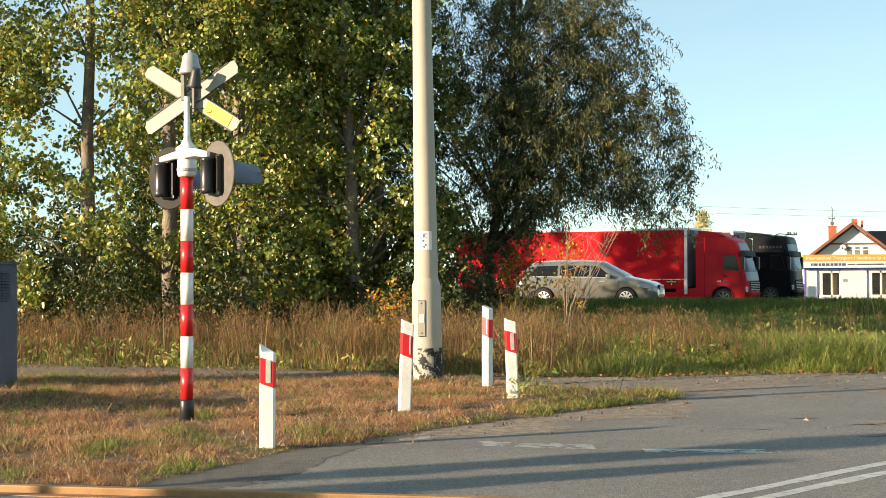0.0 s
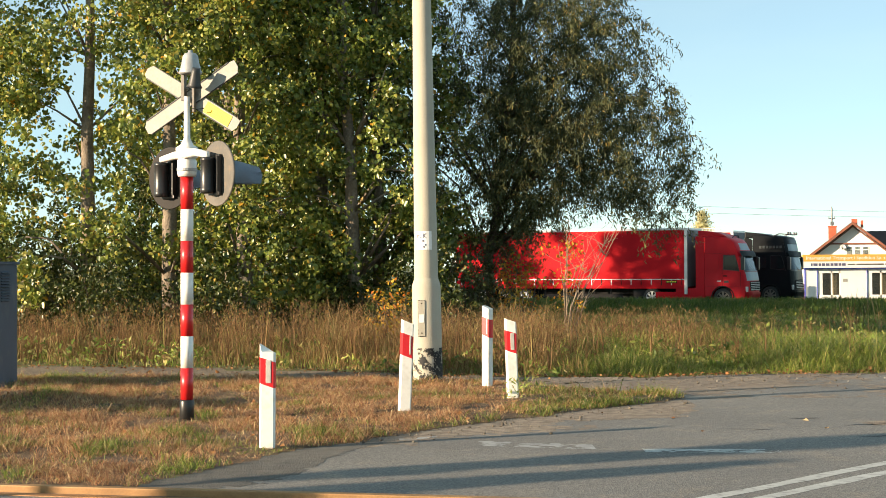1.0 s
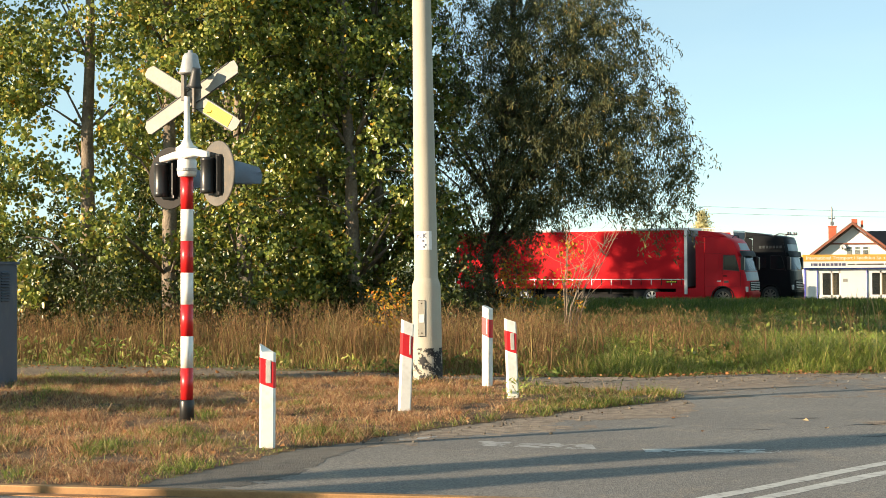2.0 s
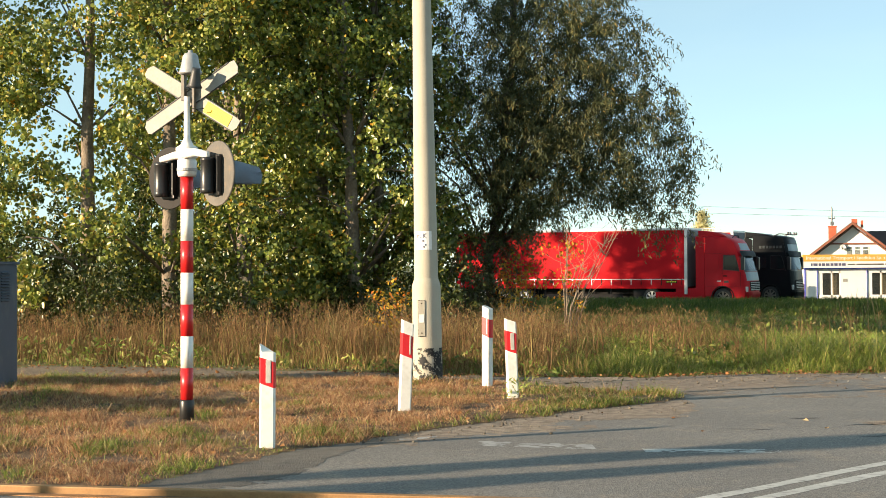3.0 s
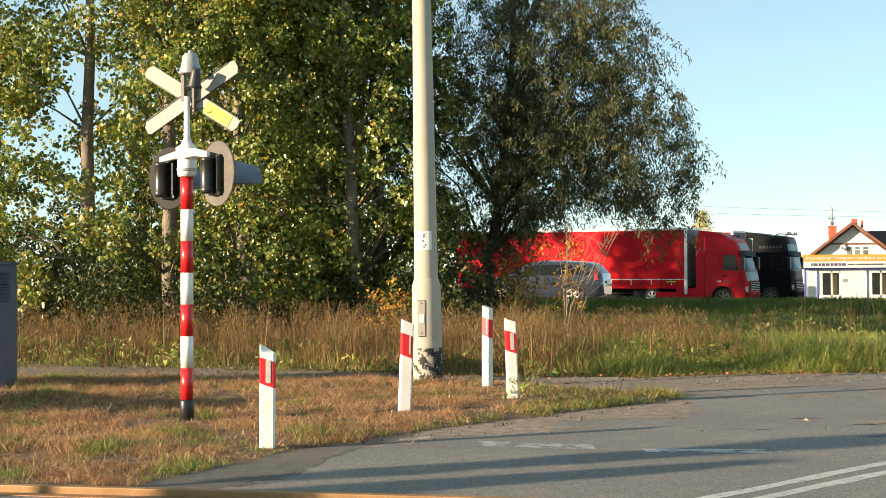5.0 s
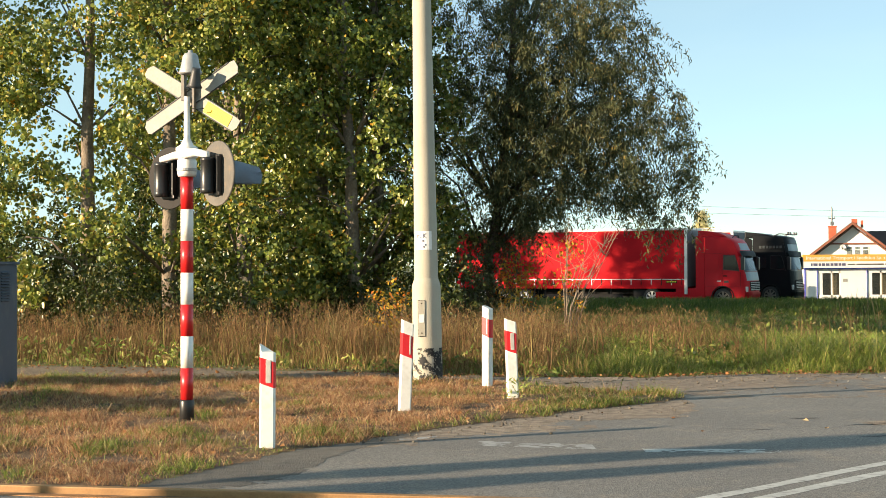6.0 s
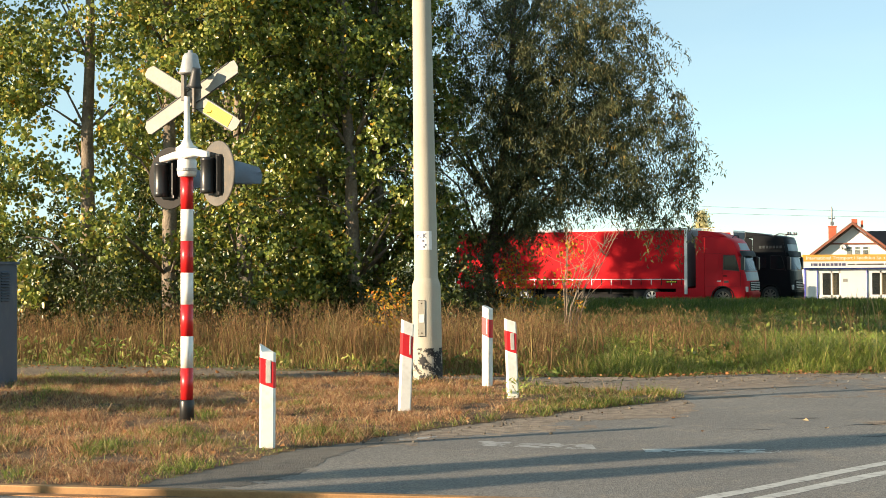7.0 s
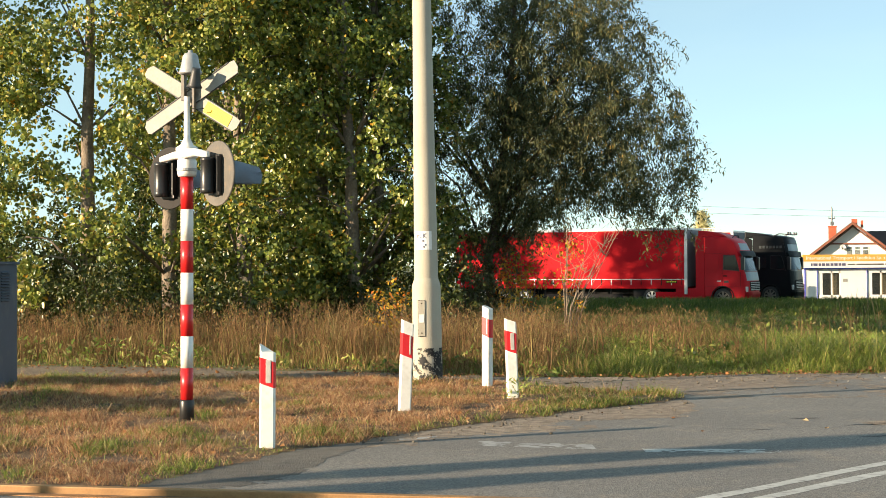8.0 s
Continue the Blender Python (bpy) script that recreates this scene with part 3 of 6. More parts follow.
# ---- the level crossing: signal mast, pole, posts, cabinet ----
def build_signal():
    s = thing("crossing_signal", "red and white striped level crossing signal mast with a cross", "crossing signal", pose(-2.40, 13.72, 0.0, 0, 0.3, 0))
    part("base_sleeve", turned([(0.068, -0.1), (0.068, 0.20), (0.062, 0.215)], 24), M_BLACK, s, "black rubber base sleeve", True)
    z = 0.215
    for i in range(7):
        h = 0.296 if i < 6 else 0.31
        part("band", turned([(0.059, z), (0.059, z + h)], 24), M_RED if i % 2 == 0 else M_WHITE, s, "red painted band" if i % 2 == 0 else "white painted band", True)
        z += h
    z = 2.295
    part("head_clamp", turned([(0.085, z), (0.09, z + 0.04), (0.09, z + 0.15), (0.075, z + 0.17), (0.10, z + 0.18), (0.105, z + 0.27), (0.06, z + 0.30), (0.03, z + 0.36), (0.028, z + 0.75)], 24), M_WHITE, s, "white painted cast head", True)
    part("ring", turned([(0.093, z + 0.05), (0.097, z + 0.055), (0.097, z + 0.075), (0.093, z + 0.08)], 24), M_GREYPAINT, s)
    for a in (20, 110, 200, 290):
        part("bolt", turned([(0.012, 0), (0.012, 0.02)], 8, pose(0.1 * math.cos(radians(a)), 0.1 * math.sin(radians(a)), z + 0.23) @ pose(0, 0, 0, 0, 90, 0) @ pose(0, 0, 0, 0, 0, a)), M_GREYPAINT, s)
    # the pair of lamps faces along the road, away from the eye
    face = pose(0, 0, 0, 0, 0, 39)
    for sgn, label in ((1, "lamp with a round backboard"), (-1, "lamp with a round backboard in shade")):
        lamp = thing("lamp_unit", "", "")
        lamp.parent = s
        dx = 0.47 if sgn > 0 else 0.42
        lamp.matrix_basis = face @ pose(0.045, -sgn * dx, 2.305) @ pose(0, 0, 0, 0, 0, 0 if sgn > 0 else 13)
        bm = turned([(0.295, 0), (0.30, 0.006), (0.30, 0.012), (0.295, 0.018)], 40, pose(0, 0, 0, 0, 90, 0))
        # the left backboard gets its shade as a darker brown
        part("backboard", bm, M_DISC if sgn > 0 else M_DISCSHADE, lamp, "round grey-brown backboard" if sgn > 0 else "round backboard darkened brown for shade")
        bm = turned([(0.055, -0.165), (0.066, -0.155), (0.066, -0.12), (0.063, -0.115), (0.063, 0.13), (0.066, 0.135), (0.066, 0.155), (0.055, 0.165)], 24, pose(-0.08, 0.03, -0.02))
        part("housing", bm, M_BLACK, lamp, "black ribbed lamp housing", True)
        bm = box(-0.035, 0.0, -0.10, 0.10, -0.2, 0.17, 0.008)
        box(-0.06, -0.035, -0.11, -0.095, -0.17, 0.15, 0, bm)
        box(-0.06, -0.035, 0.095, 0.11, -0.17, 0.15, 0, bm)
        part("housing_back", bm, M_BLACK, lamp, "black hinged housing rim")
        own = bmesh.new()
        k, rings = 24, []
        for x, r0, drop in ((0.018, 0.13, 0.0), (0.2, 0.125, 0.0), (0.42, 0.10, 0.02)):
            rings.append([own.verts.new((x, r0 * math.sin(a), r0 * math.cos(a) - drop)) for a in np.linspace(-2.3, 2.3, k)])
        for p, q in zip(rings, rings[1:]):
            for i in range(k - 1):
                own.faces.new((p[i], p[i + 1], q[i + 1], q[i]))
        bmesh.ops.solidify(own, geom=own.faces[:], thickness=0.004)
        part("visor", own, M_HOOD, lamp, "long blue-grey sun visor", True)
        arm = tube([(-0.09, 0.0, 0.13), (-0.1, 0.0, 0.17), (-0.11, sgn * 0.2, 0.20), (-0.11, sgn * 0.42, 0.20)], [0.02, 0.03, 0.038, 0.045], 10)
        part("bracket", arm, M_WHITE, lamp, "white curved bracket", True)
    # the St Andrew's cross, boards seen from behind
    cross = thing("cross", "", "")
    cross.parent = s
    cross.matrix_basis = pose(0.03, 0.05, 3.04, 0, 0, 0) @ pose(0, 0, 0, 0, 0, -20)
    for i, a in enumerate((30.5, -30.5)):
        m = pose(0, 0.012 * i, 0, 0, -a, 0)
        L, W = 0.56, 0.066
        outline = [(-L + 0.03, -W), (L - 0.03, -W), (L, -W + 0.05), (L, W - 0.01), (L - 0.05, W), (-L + 0.04, W), (-L, W - 0.045), (-L, -W + 0.02)]
        part("board", prism(outline, -0.004, 0.004, 0, m), M_BOARDBACK, cross, "grey back of a white cross board")
        bm = prism([(-L + 0.03, -W - 0.006), (L - 0.03, -W - 0.006), (L - 0.03, -W), (-L + 0.03, -W)], -0.012, 0.012, 0, m)
        prism([(-L + 0.05, W), (L - 0.06, W), (L - 0.06, W + 0.006), (-L + 0.05, W + 0.006)], -0.012, 0.012, 0, m, bm)
        part("board_edge", bm, M_BLACK, cross, "dark folded board edge")
    m = pose(0, 0.0075, 0, 0, 30.5, 0)
    part("sticker", prism([(0.17, -0.055), (0.47, -0.055), (0.47, 0.055), (0.17, 0.055)], -0.004, 0.0, 0, m), M_YELLOW, cross, "yellow notice sticker with fine lines")
    for k in range(5):
        x1 = 0.45 - (k % 3) * 0.04
        part("sticker_line", prism([(0.2, -0.045 + k * 0.02), (x1, -0.045 + k * 0.02), (x1, -0.038 + k * 0.02), (0.2, -0.038 + k * 0.02)], -0.0065, -0.004, 0, m), M_STICKERTEXT, cross)
    bm = box(-0.075, -0.04, -0.06, -0.012, -0.03, 0.22, 0.004)
    box(0.035, 0.06, -0.05, -0.012, -0.14, 0.14, 0.004, bm)
    part("clamp_plate", bm, M_DISC, cross, "grey steel clamp plates")
    # bell with its horn
    bell = part("bell", turned([(0.0, 0.5), (0.022, 0.495), (0.022, 0.475), (0.055, 0.465), (0.072, 0.44), (0.094, 0.32), (0.108, 0.29), (0.108, 0.275), (0.07, 0.27)], 24, pose(0.035, -0.02, 2.98)), M_GREYPAINT, s, "grey painted warning bell", True)
    part("horn", turned([(0.036, 0.2), (0.04, 0.16), (0.058, 0.05), (0.074, 0.02), (0.062, 0.02), (0.03, 0.12)], 20, pose(0.085, -0.11, 3.10, 14, 8, 0)), M_HORN, bell, "dark grey horn", True)
    part("wire_clip", tube([(0.06, -0.06, 2.93), (0.1, -0.07, 2.92), (0.17, -0.05, 2.93)], [0.004, 0.004, 0.004], 6), M_CHASSIS, s)


def build_pole():
    p = thing("concrete_pole", "tall round concrete utility pole with a thicker foot", "utility pole", pose(-0.20, 18.35, 0.0, 0, -0.55, 0))
    part("foot", turned([(0.185, -0.2), (0.182, 0.62), (0.178, 1.18), (0.176, 1.21), (0.152, 1.285), (0.1495, 1.30)], 40, cap=False), M_CONCRETE, p, "thicker pale concrete foot", True)
    part("shaft", turned([(0.1485, 1.28), (0.1465, 1.5), (0.142, 2.0), (0.133, 3.0), (0.118, 4.6), (0.085, 9.5)], 40, cap=False), M_CONCRETE, p, "tapered pale concrete shaft", True)
    bm = bmesh.new()
    ring = []
    for z in np.linspace(-0.02, 0.43, 46):
        ring.append([bm.verts.new((0.1865 * math.cos(a), 0.1865 * math.sin(a), z)) for a in np.linspace(0, 2 * math.pi, 216, endpoint=False)])
    for i, (a, b) in enumerate(zip(ring, ring[1:])):
        for k in range(216):
            x = noise.noise(Vector((k * 0.05, i * 0.10, 3.0))) + 0.6 * noise.noise(Vector((k * 0.17, i * 0.33, 7.0))) + 0.3 * noise.noise(Vector((k * 0.5, i * 0.9, 1.0))) + 0.30 * math.cos(2 * math.pi * (k - 198) / 216) + 0.06 - 0.004 * i
            if x + 0.5 * noise.noise(Vector((k * 0.9, i * 1.6, 5.0))) > 0.06:
                bm.faces.new((a[k], a[(k + 1) % 216], b[(k + 1) % 216], b[k]))
    part("tar_coat", bm, M_TAR, p, "flaking black tar coating")
    # notice plates on the side towards the road
    def wrapped(a0, a1, z0, z1, r0, r1):
        own = bmesh.new()
        cols = []
        for a in np.linspace(radians(a0), radians(a1), 8):
            cols.append((own.verts.new((r0 * math.cos(a), r0 * math.sin(a), z0)), own.verts.new((r1 * math.cos(a), r1 * math.sin(a), z1))))
        for c, d in zip(cols, cols[1:]):
            own.faces.new((c[0], d[0], d[1], c[1]))
        return own
    notice = part("notice", wrapped(206, 302, 1.65, 1.88, 0.1475, 0.1455), M_SIGNWHITE, p, "white paper notice with worn letters")
    words = letters(notice, "PLK", 0.085, pose(0, 0, 1.795, 90, 0, 0), M_DARKTEXT, 0.0005)
    for v in words.data.vertices:
        a = radians(222) + v.co.x / 0.147
        r = 0.1478 - v.co.y * 0.5
        v.co.x, v.co.y = r * math.cos(a), r * math.sin(a)
    for x, z in ((-0.03, 1.75), (0.0, 1.70), (-0.02, 1.675)):
        part("worn_mark", box(x - 0.008, x + 0.008, -0.1495, -0.146, z, z + 0.022), M_DARKTEXT, notice)
    hatch = part("hatch", box(-0.105, -0.02, -0.19, -0.15, 0.58, 1.02, 0.004), M_CONCRETE, p, "narrow inspection hatch cover")
    bm = box(-0.108, -0.017, -0.186, -0.15, 0.576, 1.024)
    part("hatch_gap", bm, M_CHASSIS, hatch)
    part("number_plate", box(-0.093, -0.033, -0.193, -0.189, 0.75, 0.85), M_SIGNWHITE, hatch, "small white plate")
    for z in (0.62, 0.985):
        part("screw", turned([(0.008, 0), (0.008, 0.004)], 10, pose(-0.062, -0.1895, z, 90, 0, 0)), M_CHASSIS, hatch)


def letters(parent, words, size, m, material, depth=0.002, name="lettering"):
    cu = bpy.data.curves.new("words", "FONT")
    cu.body, cu.size, cu.extrude = words, size, depth
    tmp = new("words", cu)
    bpy.context.view_layer.update()
    me = bpy.data.meshes.new_from_object(tmp.evaluated_get(bpy.context.evaluated_depsgraph_get()))
    bpy.data.objects.remove(tmp)
    me.transform(m)
    return part_mesh(name, me, material, parent)


def build_post(x, y, h, lean_x, lean_y, turn, label, broken=False, half=False):
    p = thing("delineator_post", label, "delineator post", pose(x, y, 0.02) @ pose(0, 0, 0, lean_y, lean_x, turn), "delineator posts")
    w, d = 0.062, 0.045
    def outline(z0, z1, slope0, slope1, grow=0.0):
        own = bmesh.new()
        pts = [(-w, -d * 0.3), (-w * 0.75, -d), (w * 0.75, -d), (w, -d * 0.3), (w, d * 0.5), (w * 0.7, d), (-w * 0.7, d), (-w, d * 0.5)]
        g = 1 + grow
        lo = [own.verts.new((a * g, b * g, z0 - slope0 * (a + w))) for a, b in pts]
        hi = [own.verts.new((a * g, b * g, z1 - slope1 * (a + w))) for a, b in pts]
        own.faces.new(lo[::-1])
        own.faces.new(hi)
        for i in range(8):
            own.faces.new((lo[i], lo[(i + 1) % 8], hi[(i + 1) % 8], hi[i]))
        return own
    sl = 0.36
    own = outline(-0.15, h, 0, sl)
    if broken:
        for v in own.verts:
            if v.co.z > h * 0.6:
                v.co.z -= 0.05 * max(0, math.sin((v.co.x + w) * 40)) - (0.03 if v.co.x < -w * 0.8 else 0)
    part("body", own, M_PLASTIC, p, "white plastic body" if not broken else "white plastic body with a broken top edge")
    part("red_band", outline(h - 0.34 + (0.06 if broken else 0.0), h - 0.125 + (0.05 if broken else 0.0), sl, sl, 0.03), M_REFLECT, p, "slanting red foil band")
    z0 = h - 0.37 + (0.06 if broken else 0)
    if not half:
        part("reflector", box(-0.012, 0.028, -d - 0.006, -d, z0 + 0.03, z0 + 0.21, 0.003), M_REFLECT2, p, "narrow grey reflector")
    else:
        part("reflector", box(0.018, 0.034, -d - 0.006, -d, z0 + 0.03, z0 + 0.21, 0.003), M_REFLECT2, p, "narrow grey reflector")


def build_cabinet(x, y, turn):
    c = thing("signal_cabinet", "blue-grey steel trackside signalling cabinet standing on the verge", "cabinet", pose(x, y, 0.0, 0, 0, turn))
    part("body", box(-0.75, 0.24, -0.55, 0.42, -0.05, 1.50, 0.006), M_CABINET, c)
    part("roof", box(-0.79, 0.27, -0.59, 0.46, 1.50, 1.535, 0.008), M_CABINET, c, "overhanging flat roof")
    door = part("door", box(-0.70, 0.20, -0.562, -0.55, 0.10, 1.46, 0.003), M_CABINET, c)
    # a column of louvres in the end wall
    for k in range(11):
        z = 1.42 - k * 0.034
        part("louvre", prism([(0.24, z), (0.262, z - 0.016), (0.258, z - 0.02), (0.24, z - 0.012)], -0.34, 0.04), M_CABINET, c)
        part("louvre_slot", box(0.24, 0.2425, -0.33, 0.03, z - 0.026, z - 0.014), M_CHASSIS, c, "dark slot")
    part("handle", box(-0.62, -0.58, -0.585, -0.562, 0.75, 0.88, 0.005), M_BLACK, door, "black handle")


build_signal()
build_pole()
build_post(-1.40, 11.63, 0.79, 0.5, -1, 3, "white delineator post with red band and chipped top", broken=True)
build_post(-0.39, 14.45, 0.90, 2.6, -1, 10, "white delineator post with red band, leaning slightly", half=True)
build_post(0.52, 17.6, 0.95, 0.6, 0, -38, "white delineator post with red band beside the pole", half=True)
build_post(0.74, 15.8, 0.86, -1.6, 0, 6, "white delineator post with red band, weeds at its foot")
build_cabinet(-5.50, 17.75, 2)
# a second cabinet, added out of view, throws a shadow across the verge
build_cabinet(-8.6, 12.9, 5)


# ---- trees ----
def tree(name, label, category, trunk_pts, trunk_r, crown_pts, leaf_len, leaf_wid, droop, leaf_mat, bark_mat, limbs, pieces=1, m=None, group="", limb_r=0.42):
    """Trunk, limbs reaching for the crown's twigs, and leaves strewn along the twigs."""
    t = thing(name, label, category, m, group)
    trunk = np.array(trunk_pts)
    bm = tube(trunk_pts, trunk_r, 12)
    for e in limbs:
        e = np.array(e)
        k = np.argmin(np.abs(trunk[:, 2] - max(e[2] - 0.45 * np.linalg.norm(e[:2] - trunk[0, :2]) - 0.4, trunk[0, 2] + 0.4)))
        a = trunk[k]
        mid = (a + e) / 2 + np.array([0, 0, 0.18 * np.linalg.norm(e - a)]) + rng.normal(0, 0.12, 3)
        q = (mid + e) / 2 + rng.normal(0, 0.1, 3) + np.array([0, 0, 0.06])
        r = trunk_r[k] * limb_r
        tube([a, mid, q, e], [r, r * 0.6, r * 0.4, r * 0.12], 6, bm)
    part("trunk", bm, bark_mat, t, "trunk with forking limbs", True)
    n = len(crown_pts)
    lengths = rng.normal(leaf_len, leaf_len * 0.22, n).clip(leaf_len * 0.5)
    along = rng.normal(0, 1, (n, 3)) + np.array([0, 0, -droop])
    normal = rng.normal(0, 1, (n, 3)) + np.array([-0.8, -0.5, 0.5])
    order = np.argsort(crown_pts[:, 0])
    crowns = []
    for idx in np.array_split(order, pieces):
        me = leaf_mesh("crown", crown_pts[idx], along[idx], normal[idx], lengths[idx], lengths[idx] * leaf_wid, broad=leaf_wid > 0.85)
        crowns.append(part_mesh("crown", me, leaf_mat, t, "many small leaves"))
    return t, crowns


def twig_cloud(ends, per, length, sag, spread):
    """Points along drooping twigs that start at the given ends."""
    n = len(ends)
    d = unit(rng.normal(0, 1, (n, 3)) * np.array([1, 1, 0.6]))
    t = rng.random((n, per))[:, :, None]
    L = (length * rng.uniform(0.5, 1.3, n))[:, None, None]
    p = ends[:, None, :] + d[:, None, :] * t * L + np.array([0, 0, -1.0]) * sag * (t ** 1.6) * L + rng.normal(0, spread, (n, per, 3))
    return p.reshape(-1, 3)


def poplar_parts(seed, height=10.0, radius=1.7, base=0.5, count=900, per=24, gap=-0.16):
    r = np.random.default_rng(seed)
    z = base + (height - base) * r.random(count) ** 1.05
    a = r.uniform(0, 2 * math.pi, count)
    f = np.interp((z - base) / (height - base), [0, 0.15, 0.5, 0.8, 1.0], [0.75, 1.0, 0.95, 0.65, 0.15])
    rad = radius * f * np.sqrt(r.random(count))
    ends = np.stack([rad * np.cos(a), rad * np.sin(a), z], 1)
    # clumps with gaps between them
    g = np.array([noise.noise(Vector(e * 0.75) + Vector((seed * 7.1, 0, 0))) for e in ends])
    ends = ends[g > gap]
    limbs = ends[r.choice(len(ends), 46, replace=False)]
    lean = r.normal(0, 0.25, 2)
    trunk = [(lean[0] * k / 8 + r.normal(0, 0.03), lean[1] * k / 8 + r.normal(0, 0.03), -0.1 + height * 0.95 * k / 8) for k in range(9)]
    radii = [0.15 * (1 - 0.9 * k / 8) + 0.01 for k in range(9)]
    return trunk, radii, twig_cloud(ends, per, 0.5, 0.25, 0.09), limbs


def build_poplars():
    first = []
    for s, (x, y) in zip((1, 2, 3, 4), ((-6.6, 27.2), (-3.6, 27.0), (-1.6, 27.4), (-1.15, 28.4))):
        tr, ra, cloud, limbs = poplar_parts(s, 10.5 if s != 1 else 11.5, 1.75, 0.8, per=44 if s == 1 else 46, gap={1: 0.15, 4: 0.06}.get(s, 0.02))
        t, c = tree("poplar_tree", "poplar tree with green and yellowing autumn leaves", "tree", tr, ra, cloud, 0.082, 0.92, 0.8, M_POPLAR, M_BARK, limbs, 1, pose(x, y, 0), "row of poplars", limb_r=0.27)
        first.append((t, c))
    for k, x, y, rz in ((0, -5.0, 26.8, 80), (0, -8.95, 27.3, 140), (0, -2.4, 28.9, 60)):
        copy_thing(first[k][0], pose(x, y, 0, 0, 0, rz))
    # the rows behind: sparser leaves, seen only through gaps; the outer left ones, added unseen, shade the meadow
    behind = []
    for seed in (8, 9):
        tr, ra, cloud, limbs = poplar_parts(seed, 10.5, 1.75, 0.4, count=700, per=13, gap=-0.1)
        x, y = ((-11.8, 33.0), (-12.4, 34.4))[seed - 8]
        behind.append(tree("poplar_tree", "poplar tree added in the back row for cover and shade, green leaves", "tree", tr, ra, cloud, 0.125, 0.8, 0.8, M_POPLAR, M_BARK, limbs[:20], 1, pose(x, y, 0), "row of poplars")[0])
    for k, x, y, rz in ((0, -13.0, 35.7, 260), (1, -13.6, 37.1, 10), (1, -15.4, 34.8, 300), (0, -6.9, 36.9, 230), (1, -8.2, 39.9, 320), (1, -4.9, 39.7, 10), (0, -3.7, 36.9, 100),
                        (0, -2.4, 33.0, 100), (1, -3.2, 31.0, 200), (0, -4.8, 33.2, 40), (1, -5.6, 34.8, 290)):
        copy_thing(behind[k], pose(x, y, 0, 0, 0, rz))
    # tall trees added at the far left, mostly unseen, to shade the lorry park
    for k, x, y, rz in ((1, -20.0, 60.0, 30), (2, -21.1, 62.7, 120), (1, -21.4, 63.6, 210), (2, -24.0, 69.3, 300), (1, -25.5, 72.5, 80)):
        copy_thing(first[k][0], pose(x, y, -0.5, 0, 0, rz) @ Matrix.Scale(1.6, 4))
    # young trees beyond the crossing that shade the road
    r = np.random.default_rng(77)
    z = r.uniform(2.3, 7.5, 800)
    rad = np.interp(z, [2.3, 2.8, 3.3, 7.5], [0.04, 0.12, 0.26, 0.2]) * np.sqrt(r.random(800))
    a = r.uniform(0, 2 * math.pi, 800)
    ends = np.stack([rad * np.cos(a), rad * np.sin(a), z], 1)
    trunk = [(0.02 * r.normal(), 0.02 * r.normal(), k * 0.9) for k in range(9)]
    tree("alder_tree", "slender young tree with a high narrow crown", "tree", trunk, [0.055 * (1 - 0.1 * k) for k in range(9)], twig_cloud(ends, 26, 0.12, 0.3, 0.04), 0.1, 0.8, 0.6, M_POPLAR, M_BARK2, list(ends[:12]), 1, pose(-10.0, 6.3, -0.05))
    z = 0.3 + 2.65 * r.random(800) ** 0.8
    rad = np.interp(z, [0.3, 1.0, 2.1, 2.5, 2.95], [0.24, 0.28, 0.24, 0.13, 0.02]) * np.sqrt(r.random(800))
    ends = np.stack([rad * np.cos(a), rad * np.sin(a), z], 1)
    tree("alder_tree", "small dense conical young tree", "tree", [(0, 0, 0), (0, 0, 1.2), (0.02, 0, 2.7)], [0.05, 0.035, 0.01], twig_cloud(ends, 26, 0.10, 0.3, 0.03), 0.09, 0.8, 0.6, M_POPLAR, M_BARK2, list(ends[:12]), 1, pose(-10.0, 5.5, -0.05))
    return first


def build_willow():
    r = np.random.default_rng(21)
    n = 4700
    q = unit(r.normal(0, 1, (n, 3))) * (r.random(n) ** (1 / 2.4))[:, None]
    c, rad = np.array([1.5, 29.4, 4.5]), np.array([4.35, 2.3, 4.4])
    ends = c + q * rad
    ends[:, 2] += 0.10 * (ends[:, 0] - 1.5)
    keep = (ends[:, 2] > np.interp(ends[:, 0], [1.5, 2.5, 3.3, 4.0, 4.5], [1.85, 2.5, 2.45, 2.25, 1.9]) + 0.35 * value_noise(ends[:, 0], ends[:, 1], 0.8, 4)) & (ends[:, 0] > -1.4)
    keep &= ends[:, 0] < np.interp(ends[:, 2], [1.5, 2.2, 2.8, 3.3, 3.9, 4.5, 5.0, 5.6, 6.8, 9], [4.5, 4.6, 4.75, 5.1, 5.1, 4.7, 4.45, 4.15, 3.75, 2.2])
    keep &= (ends[:, 0] > 1.0) | (r.random(n) < 0.42)
    g = np.array([noise.noise(Vector(e * 1.1)) for e in ends])
    ends = ends[keep & (g > -0.22)]
    high = ends[ends[:, 2] > 3.2]
    limbs = high[r.choice(len(high), 44, replace=False)] - np.array([0.9, 29.2, 0])
    trunk = [(0, 0, -0.1), (0.05, 0, 0.8), (0.0, 0.05, 1.6), (0.2, 0.0, 2.6), (0.35, 0.05, 4.0), (0.5, 0, 5.5), (0.6, 0, 7.5)]
    radii = [0.11, 0.10, 0.09, 0.085, 0.075, 0.06, 0.03]
    cloud = twig_cloud(ends, 66, 0.6, 0.75, 0.05) - np.array([0.9, 29.2, 0])
    return tree("willow_tree", "broad willow tree with narrow dark green drooping leaves", "tree", trunk, radii, cloud, 0.09, 0.25, 1.4, M_WILLOW, M_BARK2, limbs, 4, pose(0.9, 29.2, 0), limb_r=0.4)


